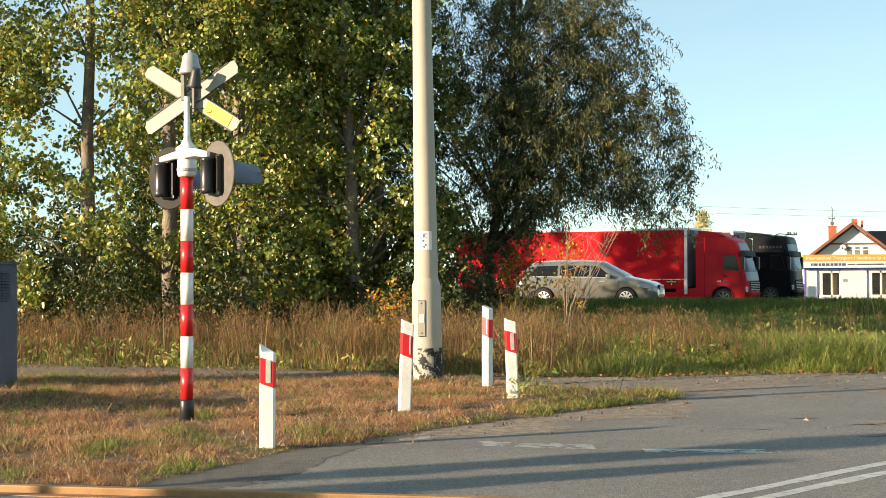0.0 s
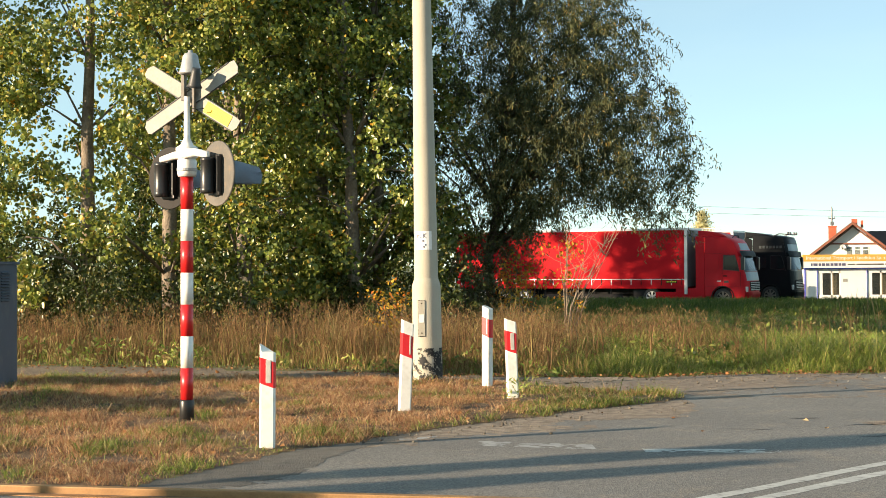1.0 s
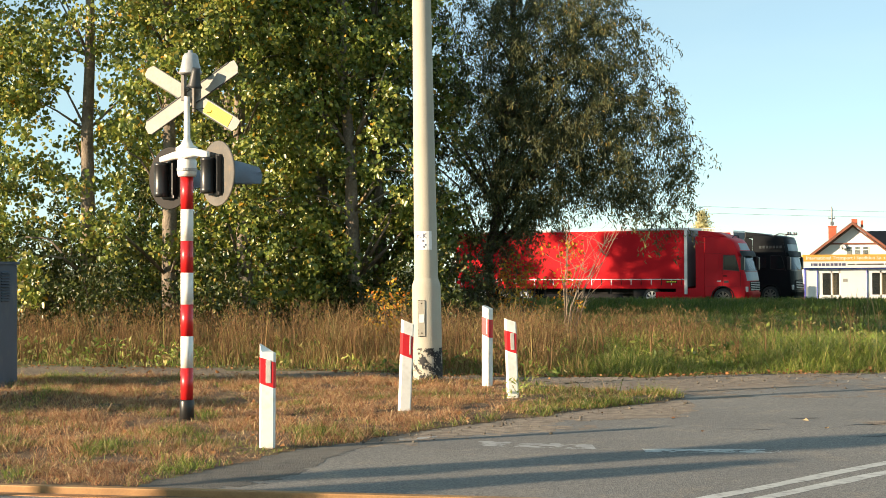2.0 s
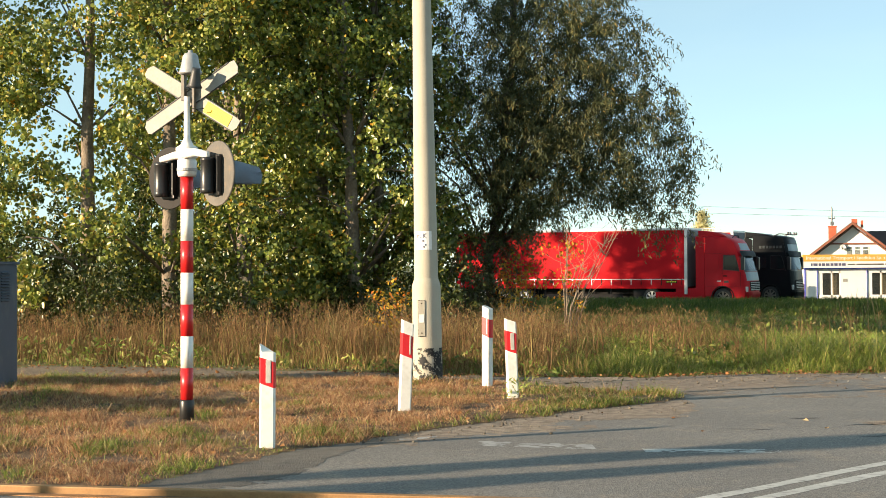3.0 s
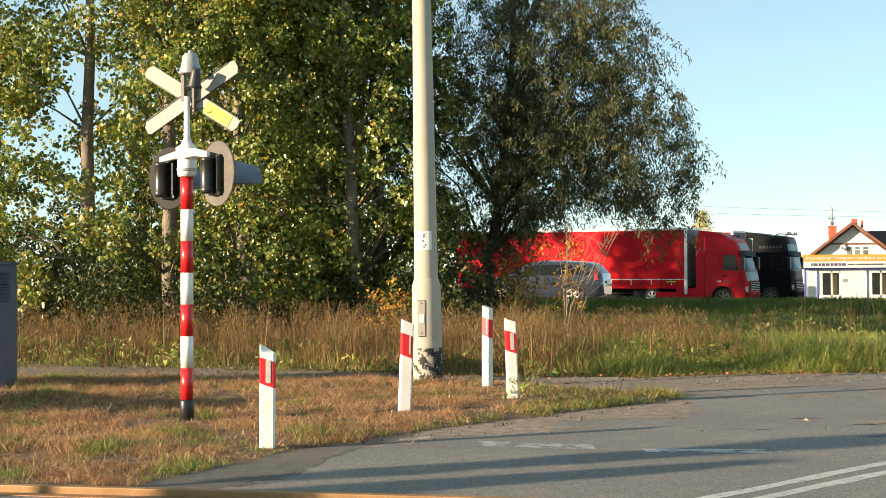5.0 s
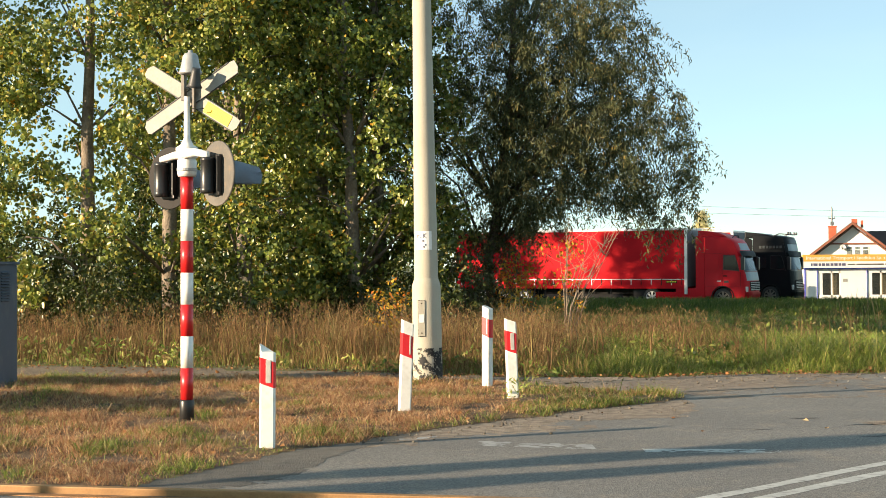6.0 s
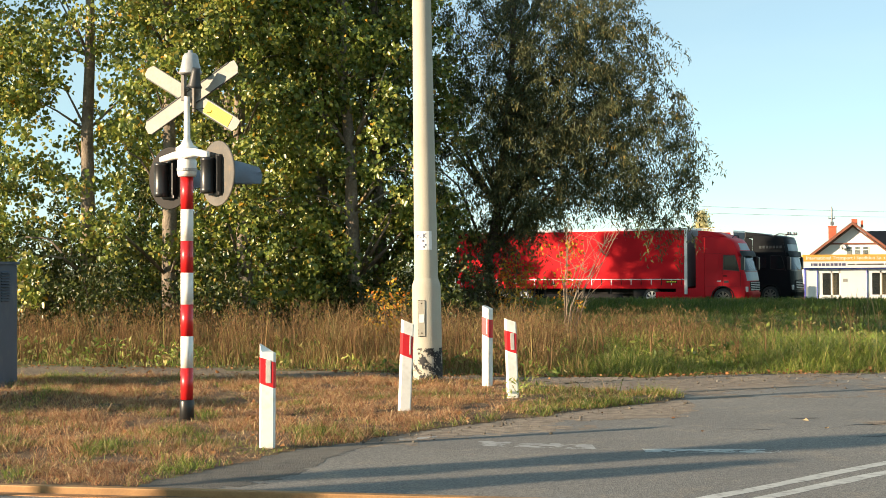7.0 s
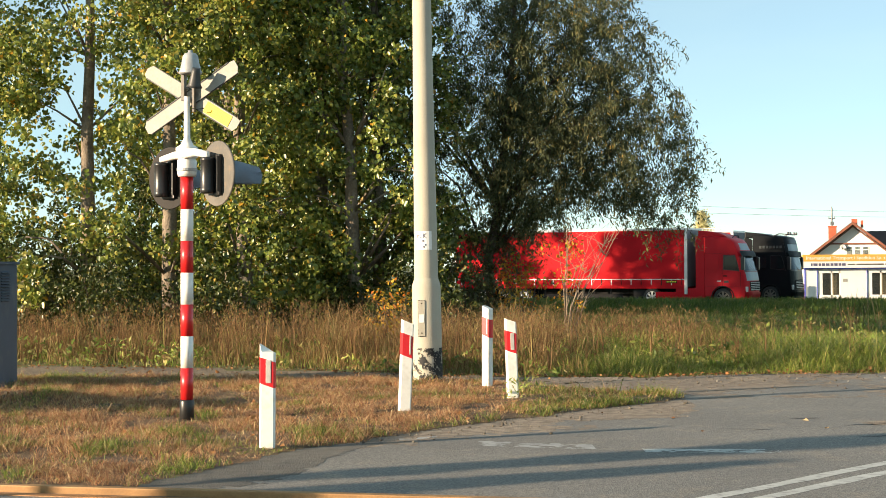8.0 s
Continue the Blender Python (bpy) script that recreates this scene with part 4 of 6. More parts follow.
def build_understory():
    """Low bushes at the foot of the trees."""
    r = np.random.default_rng(5)
    def bush(x, y, rad, h, material, label, leaf=0.078, n=135, per=20, sapling=False):
        q = unit(r.normal(0, 1, (n, 3))) * (r.random(n) ** 0.45)[:, None]
        ends = q * np.array([rad, rad, h * 0.55]) + np.array([0, 0, h * 0.55])
        ends = ends[ends[:, 2] > 0.05]
        cloud = twig_cloud(ends, per, 0.3, 0.3, 0.06)
        cloud = cloud[cloud[:, 2] > 0.0]
        b = thing("bush", label, "bush", pose(x, y, 0), "bushes under the trees")
        bm = bmesh.new()
        for e in ends[:14]:
            tube([(e[0] * 0.1, e[1] * 0.1, -0.05), (e[0] * 0.6, e[1] * 0.6, e[2] * 0.6), tuple(e)], [0.014, 0.009, 0.003], 5, bm)
        part("stem", bm, M_BARK2, b, "thin branching stems")
        k = len(cloud)
        me = leaf_mesh("foliage", cloud, r.normal(0, 1, (k, 3)) + np.array([0, 0, -0.5]), r.normal(0, 1, (k, 3)) + np.array([-0.3, -0.3, 0.4]), r.normal(leaf, leaf * 0.2, k).clip(0.03), r.normal(leaf * 0.7, leaf * 0.1, k).clip(0.02))
        part_mesh("foliage", me, material, b, "dense small leaves")
        return b
    # these bushes carry the shade under the trees in their leaf colour
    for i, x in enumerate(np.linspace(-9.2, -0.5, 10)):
        bush(x + r.normal(0, 0.3), 25.9 + r.uniform(-0.5, 1.3), r.uniform(0.6, 1.0), r.uniform(0.8, 2.0), M_UNDERSHADE, "green leafy undergrowth bush below the poplars", n=100)
    bush(-7.8, 29.6, 1.2, 2.9, M_UNDERSHADE, "tall leafy bush growing between the poplars", n=280)
    bush(-5.9, 29.8, 1.1, 3.2, M_UNDERSHADE, "tall leafy bush growing between the poplars", n=220)
    bush(-0.85, 24.6, 0.40, 1.15, M_AUTUMN, "small bush with bright yellow autumn leaves", 0.07, 40, 11)
    bush(0.5, 27.6, 0.5, 1.7, M_WILLOW, "thin bush with few dark leaves below the willow", n=120, per=11)
    bush(1.55, 28.2, 0.55, 1.8, M_AUTUMN, "thin bush with rust and yellow leaves", leaf=0.07, n=95, per=8)
    bush(0.95, 28.6, 0.6, 2.1, M_WILLOW, "thin bush with few dark leaves below the willow", leaf=0.075, n=130, per=10)


def build_sapling():
    """A nearly bare shrub with pale stems in front of the lorry."""
    r = np.random.default_rng(11)
    s = thing("bare_shrub", "nearly bare shrub with pale stems and a few yellow leaves", "shrub", pose(2.25, 27.0, 0))
    tips = []
    for k in range(13):
        a = r.uniform(0, 2 * math.pi)
        sp = r.uniform(0.05, 0.8)
        h = r.uniform(1.6, 2.6) - 0.4 * sp
        tip = np.array([sp * math.cos(a) * 1.1 + 0.2, sp * math.sin(a) * 0.7, h])
        root = np.array([r.normal(0, 0.05), r.normal(0, 0.05), -0.05])
        mid = root * 0.5 + tip * np.array([0.35, 0.35, 0.5]) + r.normal(0, 0.04, 3)
        bm = tube([root, mid, tip], [0.013, 0.009, 0.003], 6)
        for j in range(5):
            f = r.uniform(0.4, 0.95)
            b0 = mid + (tip - mid) * f if r.random() < 0.7 else root + (mid - root) * (0.5 + 0.5 * f)
            b1 = b0 + np.array([r.normal(0.05, 0.22), r.normal(0, 0.15), r.uniform(0.12, 0.42)])
            tube([b0, (b0 + b1) / 2 + r.normal(0, 0.015, 3), b1], [0.005, 0.004, 0.002], 5, bm)
            tips.append(b1)
        part("stem", bm, M_TWIG, s, "pale thin stem")
    tips = np.array(tips)
    tips = tips[(tips[:, 0] < 0.15)]
    cloud = twig_cloud(tips, 14, 0.25, 0.3, 0.06)
    cloud = cloud[(cloud[:, 2] > 0.5) & (cloud[:, 2] < 1.9)]
    k = len(cloud)
    me = leaf_mesh("foliage", cloud, r.normal(0, 1, (k, 3)) + np.array([0, 0, -0.8]), r.normal(0, 1, (k, 3)), r.normal(0.07, 0.015, k).clip(0.03), r.normal(0.04, 0.01, k).clip(0.015))
    part_mesh("foliage", me, M_AUTUMN, s, "sparse yellow and rust leaves")


POPLARS = build_poplars()
WILLOW, WILLOW_CROWNS = build_willow()
build_understory()
build_sapling()


# ---- grass ----
def scatter(n, x0, x1, y0, y1):
    return rng.uniform(x0, x1, n), rng.uniform(y0, y1, n)


def build_grass():
    # mown dry verge
    x, y = scatter(480000, -6.2, 2.62, 9.6, 19.9)
    seen = (np.abs(x) < 0.33 * y + 0.4) & in_verge(x, y, 0.3)
    keep = seen & (value_noise(x, y, 0.35, 12) + 0.6 * value_noise(x, y, 0.09, 13) > rng.uniform(0.4, 1.25, len(x)))
    x, y = x[keep], y[keep]
    at = np.stack([x, y, verge_z(x, y) - 0.005], 1)
    n = len(x)
    h = (rng.gamma(3, 0.012, n) + 0.012) * (0.45 + 1.25 * value_noise(x, y, 0.13, 25)) + 0.03 * (value_noise(x, y, 0.6, 14) > 0.62)
    for px, py in ((-2.40, 13.72), (-1.40, 11.63), (-0.39, 14.45), (0.52, 17.6), (0.74, 15.8)):
        h = np.where((np.abs(x - px) < 0.3) & (y < py + 0.1) & (y > py - 0.8), h * 0.4, h)
    green = value_noise(x, y, 0.38, 15) + 0.35 * value_noise(x, y, 1.6, 24) + rng.normal(0, 0.17, n) > 1.05 - 0.24 * step01(13.2, 11.0, y) * (x < -1)
    green |= (y - edge_line(ROAD_EDGE, x) < 0.32) & (x > -0.3) & (rng.random(n) < 0.5)
    green |= (x > 0.8) & (rng.random(n) < 0.4)
    me = blade_mesh("verge_grass", at[~green], h[~green], rng.uniform(0.0025, 0.005, n)[~green], rng.uniform(0.4, 2.3, n)[~green])
    stuff("verge_grass", me, M_DRY, "short dry brown mown grass on the verge", "grass")
    me = blade_mesh("green_tufts", at[green], h[green] * 1.05, rng.uniform(0.004, 0.008, n)[green], rng.uniform(0.3, 1.7, n)[green])
    stuff("green_tufts", me, M_GREEN, "green grass tufts among the dry verge grass", "grass")
    # tall straw in front of the trees
    x, y = scatter(46000, -9, 1.9, 19.2, 26)
    back = edge_line(FAR_EDGE, x) + 0.15 + 0.3 * value_noise(x, y, 0.5, 16)
    keep = (y > back) & (value_noise(x, y, 0.7, 17) + 0.5 * value_noise(x, y, 0.2, 19) > rng.uniform(0.2, 0.9, len(x)))
    x, y = x[keep], y[keep]
    n = len(x)
    d = y - edge_line(FAR_EDGE, x)
    h = (0.12 + 0.46 * step01(0.1, 1.6, d)) * rng.uniform(0.35, 1.3, n) * (0.1 + 1.2 * value_noise(x, y, 0.4, 18) + 0.65 * value_noise(x, y, 1.5, 23))
    at = np.stack([x, y, ground_z(x, y) - 0.01], 1)
    straw = rng.random(n) < step01(0.0, 0.9, d) * 0.75 + 0.15
    stuff("tall_straw", blade_mesh("tall_straw", at[straw], h[straw], rng.uniform(0.004, 0.010, n)[straw], rng.uniform(0.05, 1.3, n)[straw]), M_STRAW, "tall dry straw-coloured grass in front of the trees", "grass")
    g = ~straw
    stuff("edge_grass", blade_mesh("edge_grass", at[g], h[g] * 0.75, rng.uniform(0.006, 0.012, n)[g], rng.uniform(0.2, 0.9, n)[g]), M_GREEN, "green grass along the edge of the asphalt", "grass")
    # the meadow
    x, y = scatter(400000, 0.8, 17, 19.0, 46)
    keep = (y > edge_line(FAR_EDGE, x) + 0.1 + 0.25 * value_noise(x, y, 0.5, 26)) & (x < 0.33 * y + 0.8) & (across(x, y) < -5) & ((x > 1.2) | (y > 25.5))
    keep &= rng.random(len(x)) < np.interp(y, [19, 24, 46], [1.0, 0.75, 0.45])
    x, y = x[keep], y[keep]
    n = len(x)
    d = y - edge_line(FAR_EDGE, x)
    clump = value_noise(x, y, 1.3, 20)
    h = (0.12 + 0.24 * step01(0, 1.4, d)) * np.interp(y, [20.5, 22.5, 25.5, 30, 42], [1.0, 1.0, 0.45, 0.28, 0.28]) * rng.uniform(0.4, 1.4, n) * (0.3 + 1.4 * clump)
    at = np.stack([x, y, ground_z(x, y) - 0.01], 1)
    dry = rng.random(n) < np.clip(0.50 - 0.20 * (x - 1.0) * 24 / y + 0.5 * (value_noise(x, y, 0.8, 22) - 0.5), 0.05, 0.8)
    w = rng.uniform(0.0045, 0.0095, n) * np.interp(y, [19, 46], [0.9, 2.4])
    stuff("meadow_grass", blade_mesh("meadow_grass", at[~dry], h[~dry], w[~dry], rng.uniform(0.2, 2.2, n)[~dry]), M_GREEN, "rough green meadow grass", "grass")
    h2 = h * np.where(rng.random(n) < 0.12 * (x < 4.5), 1.6, 1.0)
    stuff("dry_meadow_stalks", blade_mesh("dry_meadow_stalks", at[dry], h2[dry], w[dry] * 0.6, rng.uniform(0.1, 1.1, n)[dry]), M_STRAW, "dry brown stalks and seed heads in the meadow", "grass")
    # shoulder of the main road
    u, s = rng.uniform(-22, 12, 60000), rng.uniform(-9, -4.45, 60000)
    x, y = RC[0] + u * RD[0] + s * RN[0], RC[1] + u * RD[1] + s * RN[1]
    at = np.stack([x, y, ground_z(x, y) - 0.01], 1)
    n = len(x)
    stuff("shoulder_grass", blade_mesh("shoulder_grass", at, rng.uniform(0.10, 0.24, n), rng.uniform(0.012, 0.024, n), rng.uniform(0.1, 0.8, n)), M_SHOULDER, "dense green grass on the main road's shoulder", "grass")
    # dry weeds with feathery heads
    wx = np.concatenate([rng.uniform(-7.5, 1.5, 330), np.concatenate([rng.uniform(0.6, 4.3, 210), rng.uniform(4.3, 6.5, 20)]), rng.uniform(6.5, 12.5, 30)])
    wy = np.concatenate([edge_line(FAR_EDGE, wx[:330]) + rng.uniform(0.6, 3.6, 330), rng.uniform(20.4, 27, 230), rng.uniform(24, 34, 30)])
    wh = np.concatenate([rng.uniform(0.35, 0.95, 330), rng.uniform(0.3, 0.75, 230), rng.uniform(0.3, 0.6, 30)])
    per = 80
    t = rng.random((len(wx), per)) ** 0.7
    lean = rng.normal(0, 0.14, (len(wx), 2))
    spread = (0.05 + 0.16 * (1 - t))[:, :, None] * wh[:, None, None]
    off = rng.normal(0, 1, (len(wx), per, 3)) * spread * np.array([1, 1, 0.3])
    base = np.stack([wx, wy, ground_z(wx, wy)], 1)
    axis = np.stack([lean[:, 0], lean[:, 1], np.ones(len(wx))], 1) * wh[:, None]
    pts = (base[:, None, :] + axis[:, None, :] * (0.25 + 0.75 * t)[:, :, None] + off).reshape(-1, 3)
    k = len(pts)
    al = np.repeat(np.stack([lean[:, 0], lean[:, 1], np.ones(len(wx))], 1), per, 0) + rng.normal(0, 0.55, (k, 3))
    le = rng.uniform(0.03, 0.09, k)
    stuff("dry_weeds", leaf_mesh("dry_weeds", pts, al, rng.normal(0, 1, (k, 3)), le, le * 0.10), M_WEED, "dry brown weeds with feathery seed heads", "weeds")
    sx = np.repeat(base, 3, 0)
    stuff("weed_stalks", blade_mesh("weed_stalks", sx, np.repeat(wh, 3), rng.uniform(0.008, 0.014, len(sx)), rng.uniform(0.02, 0.25, len(sx))), M_WEED, "thin brown stalks of dry weeds", "weeds")
    # broad green leaves of docks and nettles
    bx = np.concatenate([rng.uniform(1.2, 9.5, 90), rng.uniform(-7.5, 1.5, 60)])
    by = np.concatenate([rng.uniform(19.6, 34, 90), edge_line(FAR_EDGE, bx[90:]) + rng.uniform(0.3, 3.5, 60)])
    ok = by > edge_line(FAR_EDGE, bx) + 0.3
    bx, by = bx[ok], by[ok]
    k = 45
    c = np.stack([bx, by, ground_z(bx, by)], 1)
    hh = rng.uniform(0.12, 0.42, len(bx))
    p = (c[:, None, :] + rng.normal(0, 1, (len(bx), k, 3)) * np.array([0.14, 0.14, 0.0]) + np.array([0, 0, 1.0]) * (rng.random((len(bx), k)) * hh[:, None])[:, :, None]).reshape(-1, 3)
    q = len(p)
    le = rng.uniform(0.04, 0.12, q)
    stuff("broad_weeds", leaf_mesh("broad_weeds", p, rng.normal(0, 1, (q, 3)) + np.array([0, 0, 0.5]), rng.normal(0, 0.6, (q, 3)) + np.array([-0.3, -0.5, 1.0]), le, le * 0.4), M_GREEN, "broad-leaved green weeds among the grass", "weeds")
    # the weed at the foot of a post
    q = 70
    p = np.array([0.80, 15.62, 0.02]) + rng.normal(0, 1, (q, 3)) * np.array([0.10, 0.06, 0.0]) + np.array([0, 0, 1.0]) * rng.uniform(0, 0.24, (q, 1))
    le = rng.uniform(0.03, 0.09, q)
    stuff("post_weed", leaf_mesh("post_weed", p, rng.normal(0, 1, (q, 3)) + np.array([0, 0, 0.6]), rng.normal(0, 0.6, (q, 3)) + np.array([-0.3, -0.5, 1.0]), le, le * 0.25), M_GREEN, "small green weed at the foot of a delineator post", "weeds")
    # tall reed stalks near the bend
    rx, ry = rng.uniform(8.3, 9.7, 26), rng.uniform(30, 33.5, 26)
    stuff("reed_stalks", blade_mesh("reed_stalks", np.stack([rx, ry, ground_z(rx, ry)], 1), rng.uniform(0.6, 1.15, 26), rng.uniform(0.012, 0.022, 26), rng.uniform(0.05, 0.35, 26)), M_STRAW, "tall pale reed stalks standing above the meadow", "weeds")
    # loose stones on the dusty strips beside the asphalt
    px, py = scatter(20000, -1.0, 9.0, 12.0, 20.0)
    d0, d1 = edge_line(ROAD_EDGE, px) - py, edge_line(FAR_EDGE, px) - py
    near = (px < 2.6) & (d0 > 0) & (d0 < rng.gamma(2, 0.22, len(px)))
    far = (d1 > -0.05) & (d1 < rng.gamma(2, 0.5, len(px))) & (py > edge_line(SPIT_BACK, np.minimum(px, 2.6)))
    px, py = px[near | far], py[near | far]
    k = len(px)
    size = rng.gamma(2.5, 0.0028, k).clip(0.003, 0.02)
    ball = np.array([[1, 0, 0], [0, 1, 0], [-1, 0, 0], [0, -1, 0], [0, 0, 0.8], [0, 0, -0.6]])
    v = np.stack([px, py, 0.3 * size + 0.002], 1)[:, None, :] + ball[None] * (size[:, None] * rng.uniform(0.6, 1.2, (k, 3)))[:, None, :]
    i = np.arange(k)[:, None] * 6
    f = np.concatenate([i + np.array([q]) for q in ([0, 1, 4], [1, 2, 4], [2, 3, 4], [3, 0, 4], [1, 0, 5], [2, 1, 5], [3, 2, 5], [0, 3, 5])], 1).reshape(-1, 3)
    stuff("loose_stones", raw_mesh("loose_stones", v.reshape(-1, 3), f), M_STONE, "small loose grey and tan stones on the road edge", "stones")
    # fallen leaves
    xa, ya = scatter(1500, -6, 6, 9.8, 20)
    k1 = in_verge(xa, ya) & (rng.random(1500) < 0.35)
    xb = rng.uniform(-7, 7, 1500)
    yb = edge_line(FAR_EDGE, xb) + rng.normal(0.02, 0.16, 1500) - np.where((xb < 0.5) & (rng.random(1500) < 0.35), rng.uniform(0, 1.6, 1500), 0)
    xc, yc = scatter(40, -1, 6, 12.5, 18.5)
    kc = ~in_verge(xc, yc)
    at = np.concatenate([np.stack([xa, ya, verge_z(xa, ya) + 0.03], 1)[k1], np.stack([xb, yb, 0 * xb + 0.015], 1)[:1000], np.stack([xc, yc, 0 * xc + 0.005], 1)[kc]])
    n = len(at)
    al = rng.normal(0, 1, (n, 3)) * np.array([1, 1, 0.25])
    no = rng.normal(0, 0.5, (n, 3)) + np.array([0, 0, 1.0])
    le = rng.uniform(0.025, 0.065, n)
    stuff("fallen_leaves", leaf_mesh("fallen_leaves", at, al, no, le, le * 0.8), M_FALLEN, "fallen brown and yellow leaves along the asphalt edge", "leaves")


build_grass()


# ---- vehicles ----
def wheel(parent, x, y, r, w, spokes=7, rim=M_RIM):
    h = thing("wheel", "", "")
    h.parent = parent
    h.matrix_basis = pose(x, y, r)
    side = -1 if y < 0 else 1
    turn = pose(0, 0, 0, 90 if side < 0 else -90, 0, 0)
    part("tyre", turned([(r * 0.66, -w / 2), (r * 0.94, -w / 2), (r, -w * 0.32), (r, w * 0.32), (r * 0.94, w / 2), (r * 0.66, w / 2)], 28, turn, cap=False), M_RUBBER, h, "black tyre", True)
    own = turned([(r * 0.66, -w * 0.3), (r * 0.67, w * 0.5), (r * 0.62, w * 0.51), (r * 0.60, w * 0.26), (0.0001, w * 0.20)], 28, cap=False)
    me = bmesh.new()
    joined(own, me)
    for k in range(spokes):
        a = 360 * k / spokes
        q = bmesh.new()
        vs = [q.verts.new(p) for p in ((r * 0.08, -r * 0.07, w * 0.47), (r * 0.62, -r * 0.10, w * 0.43), (r * 0.62, r * 0.10, w * 0.43), (r * 0.08, r * 0.07, w * 0.47),
                                         (r * 0.08, -r * 0.07, w * 0.33), (r * 0.62, -r * 0.10, w * 0.33), (r * 0.62, r * 0.10, w * 0.33), (r * 0.08, r * 0.07, w * 0.33))]
        for f in ((0, 1, 2, 3), (0, 4, 5, 1), (2, 6, 7, 3)):
            q.faces.new([vs[i] for i in f])
        q.transform(pose(0, 0, 0, 0, 0, a))
        joined(q, me)
    turned([(r * 0.14, w * 0.3), (r * 0.14, w * 0.48), (r * 0.05, w * 0.5)], 12, None, me)
    me.transform(turn)
    bmesh.ops.recalc_face_normals(me, faces=me.faces[:])
    part("rim", me, rim, h, "spoked light alloy rim")
    # flat dark disc in place of the shaded recess between the spokes
    d = turned([(r * 0.61, w * 0.31), (r * 0.05, w * 0.31)], 24, turn)
    part("recess_disc", d, M_CHASSIS, h, "dark disc standing for the shade behind the spokes")
    return h


class Car:
    """A lofted estate body: profile tables along its length, front at +x."""

    def __init__(self, L, W, roof, hood, belt):
        self.L, self.W, self.roof, self.hood, self.belt = L, W, roof, hood, belt

    def half(self, x):
        u = abs(x) / (self.L / 2)
        return self.W / 2 * (1 - 0.04 * u ** 2 - 0.22 * max(0, u - 0.86) / 0.14 * max(0, u - 0.86) / 0.14)

    def top(self, x):
        return float(np.interp(x, [p[0] for p in self.roof], [p[1] for p in self.roof]))

    def waist(self, x):
        return float(np.interp(x, [p[0] for p in self.belt], [p[1] for p in self.belt]))

    def low(self, x):
        u = abs(x) / (self.L / 2)
        return 0.2 + 0.14 * max(0, u - 0.8) / 0.2

    def section(self, x):
        w, zt, zb, z0 = self.half(x), self.top(x), min(self.waist(x), self.top(x) - 0.02), self.low(x)
        g = min(1, max(0, (zt - zb) / 0.42))
        wt = w * (0.93 - 0.19 * g)
        lip = 0.03 + 0.035 * g
        return [(0, z0), (w * 0.86, z0), (w * 0.965, z0 + 0.08), (w, z0 + (zb - z0) * 0.42), (w, z0 + (zb - z0) * 0.62), (w * 0.975, zb - 0.03), (w * 0.955, zb),
                (wt + 0.3 * (w * 0.955 - wt), zb + 0.7 * (zt - lip - zb)), (wt, zt - lip), (wt * 0.86, zt - lip * 0.25), (wt * 0.45, zt + 0.01 * g), (0, zt + 0.02 * g)]

    def shell(self, n=64):
        own = bmesh.new()
        rows = []
        for x in np.linspace(-self.L / 2, self.L / 2, n):
            s = self.section(x)
            ring = s + [(-y, z) for y, z in s[-2:0:-1]]
            rows.append([own.verts.new((x, y, z)) for y, z in ring])
        k = len(rows[0])
        for a, b in zip(rows, rows[1:]):
            for i in range(k):
                own.faces.new((a[i], a[(i + 1) % k], b[(i + 1) % k], b[i]))
        own.faces.new(rows[0])
        own.faces.new(rows[-1][::-1])
        bmesh.ops.recalc_face_normals(own, faces=own.faces[:])
        return own

    def flank(self, x, t, side, out=0.006):
        """A point of the side glass: t from waist to roof edge."""
        s = self.section(x)
        (y0, z0), (y1, z1), (y2, z2) = s[6], s[7], s[8]
        if t < 0.7:
            y, z = y0 + (y1 - y0) * t / 0.7, z0 + (z1 - z0) * t / 0.7
        else:
            y, z = y1 + (y2 - y1) * (t - 0.7) / 0.3, z1 + (z2 - z1) * (t - 0.7) / 0.3
        return (x, side * (y + out), z + out * 0.3)

    def pane(self, x0, x1, t0, t1, side, slant0=0.0, slant1=0.0, out=0.006, n=10):
        own = bmesh.new()
        rows = []
        for i in range(n + 1):
            row = []
            for j in range(6):
                t = t0 + (t1 - t0) * j / 5
                a, b = x0 + slant0 * j / 5, x1 + slant1 * j / 5
                row.append(own.verts.new(self.flank(a + (b - a) * i / n, t, side, out)))
            rows.append(row)
        for a, b in zip(rows, rows[1:]):
            for j in range(5):
                own.faces.new((a[j], b[j], b[j + 1], a[j + 1]))
        return own

    def over(self, x0, x1, share=0.9, out=0.006, n=8):
        """A pane lying over the top, as windscreen or rear glass."""
        own = bmesh.new()
        rows = []
        for i in range(n + 1):
            x = x0 + (x1 - x0) * i / n
            s = self.section(x)
            y2, zt = s[8][0], self.top(x)
            row = []
            for j in range(9):
                f = -1 + 2 * j / 8
                yy = abs(f) * share * y2
                pts = s[8:]
                z = float(np.interp(yy, [p[0] for p in pts[::-1]], [p[1] for p in pts[::-1]]))
                row.append(own.verts.new((x + (out if x0 > 0 else -out), math.copysign(yy, f), z + out)))
            rows.append(row)
        for a, b in zip(rows, rows[1:]):
            for j in range(8):
                own.faces.new((a[j], b[j], b[j + 1], a[j + 1]))
        return own


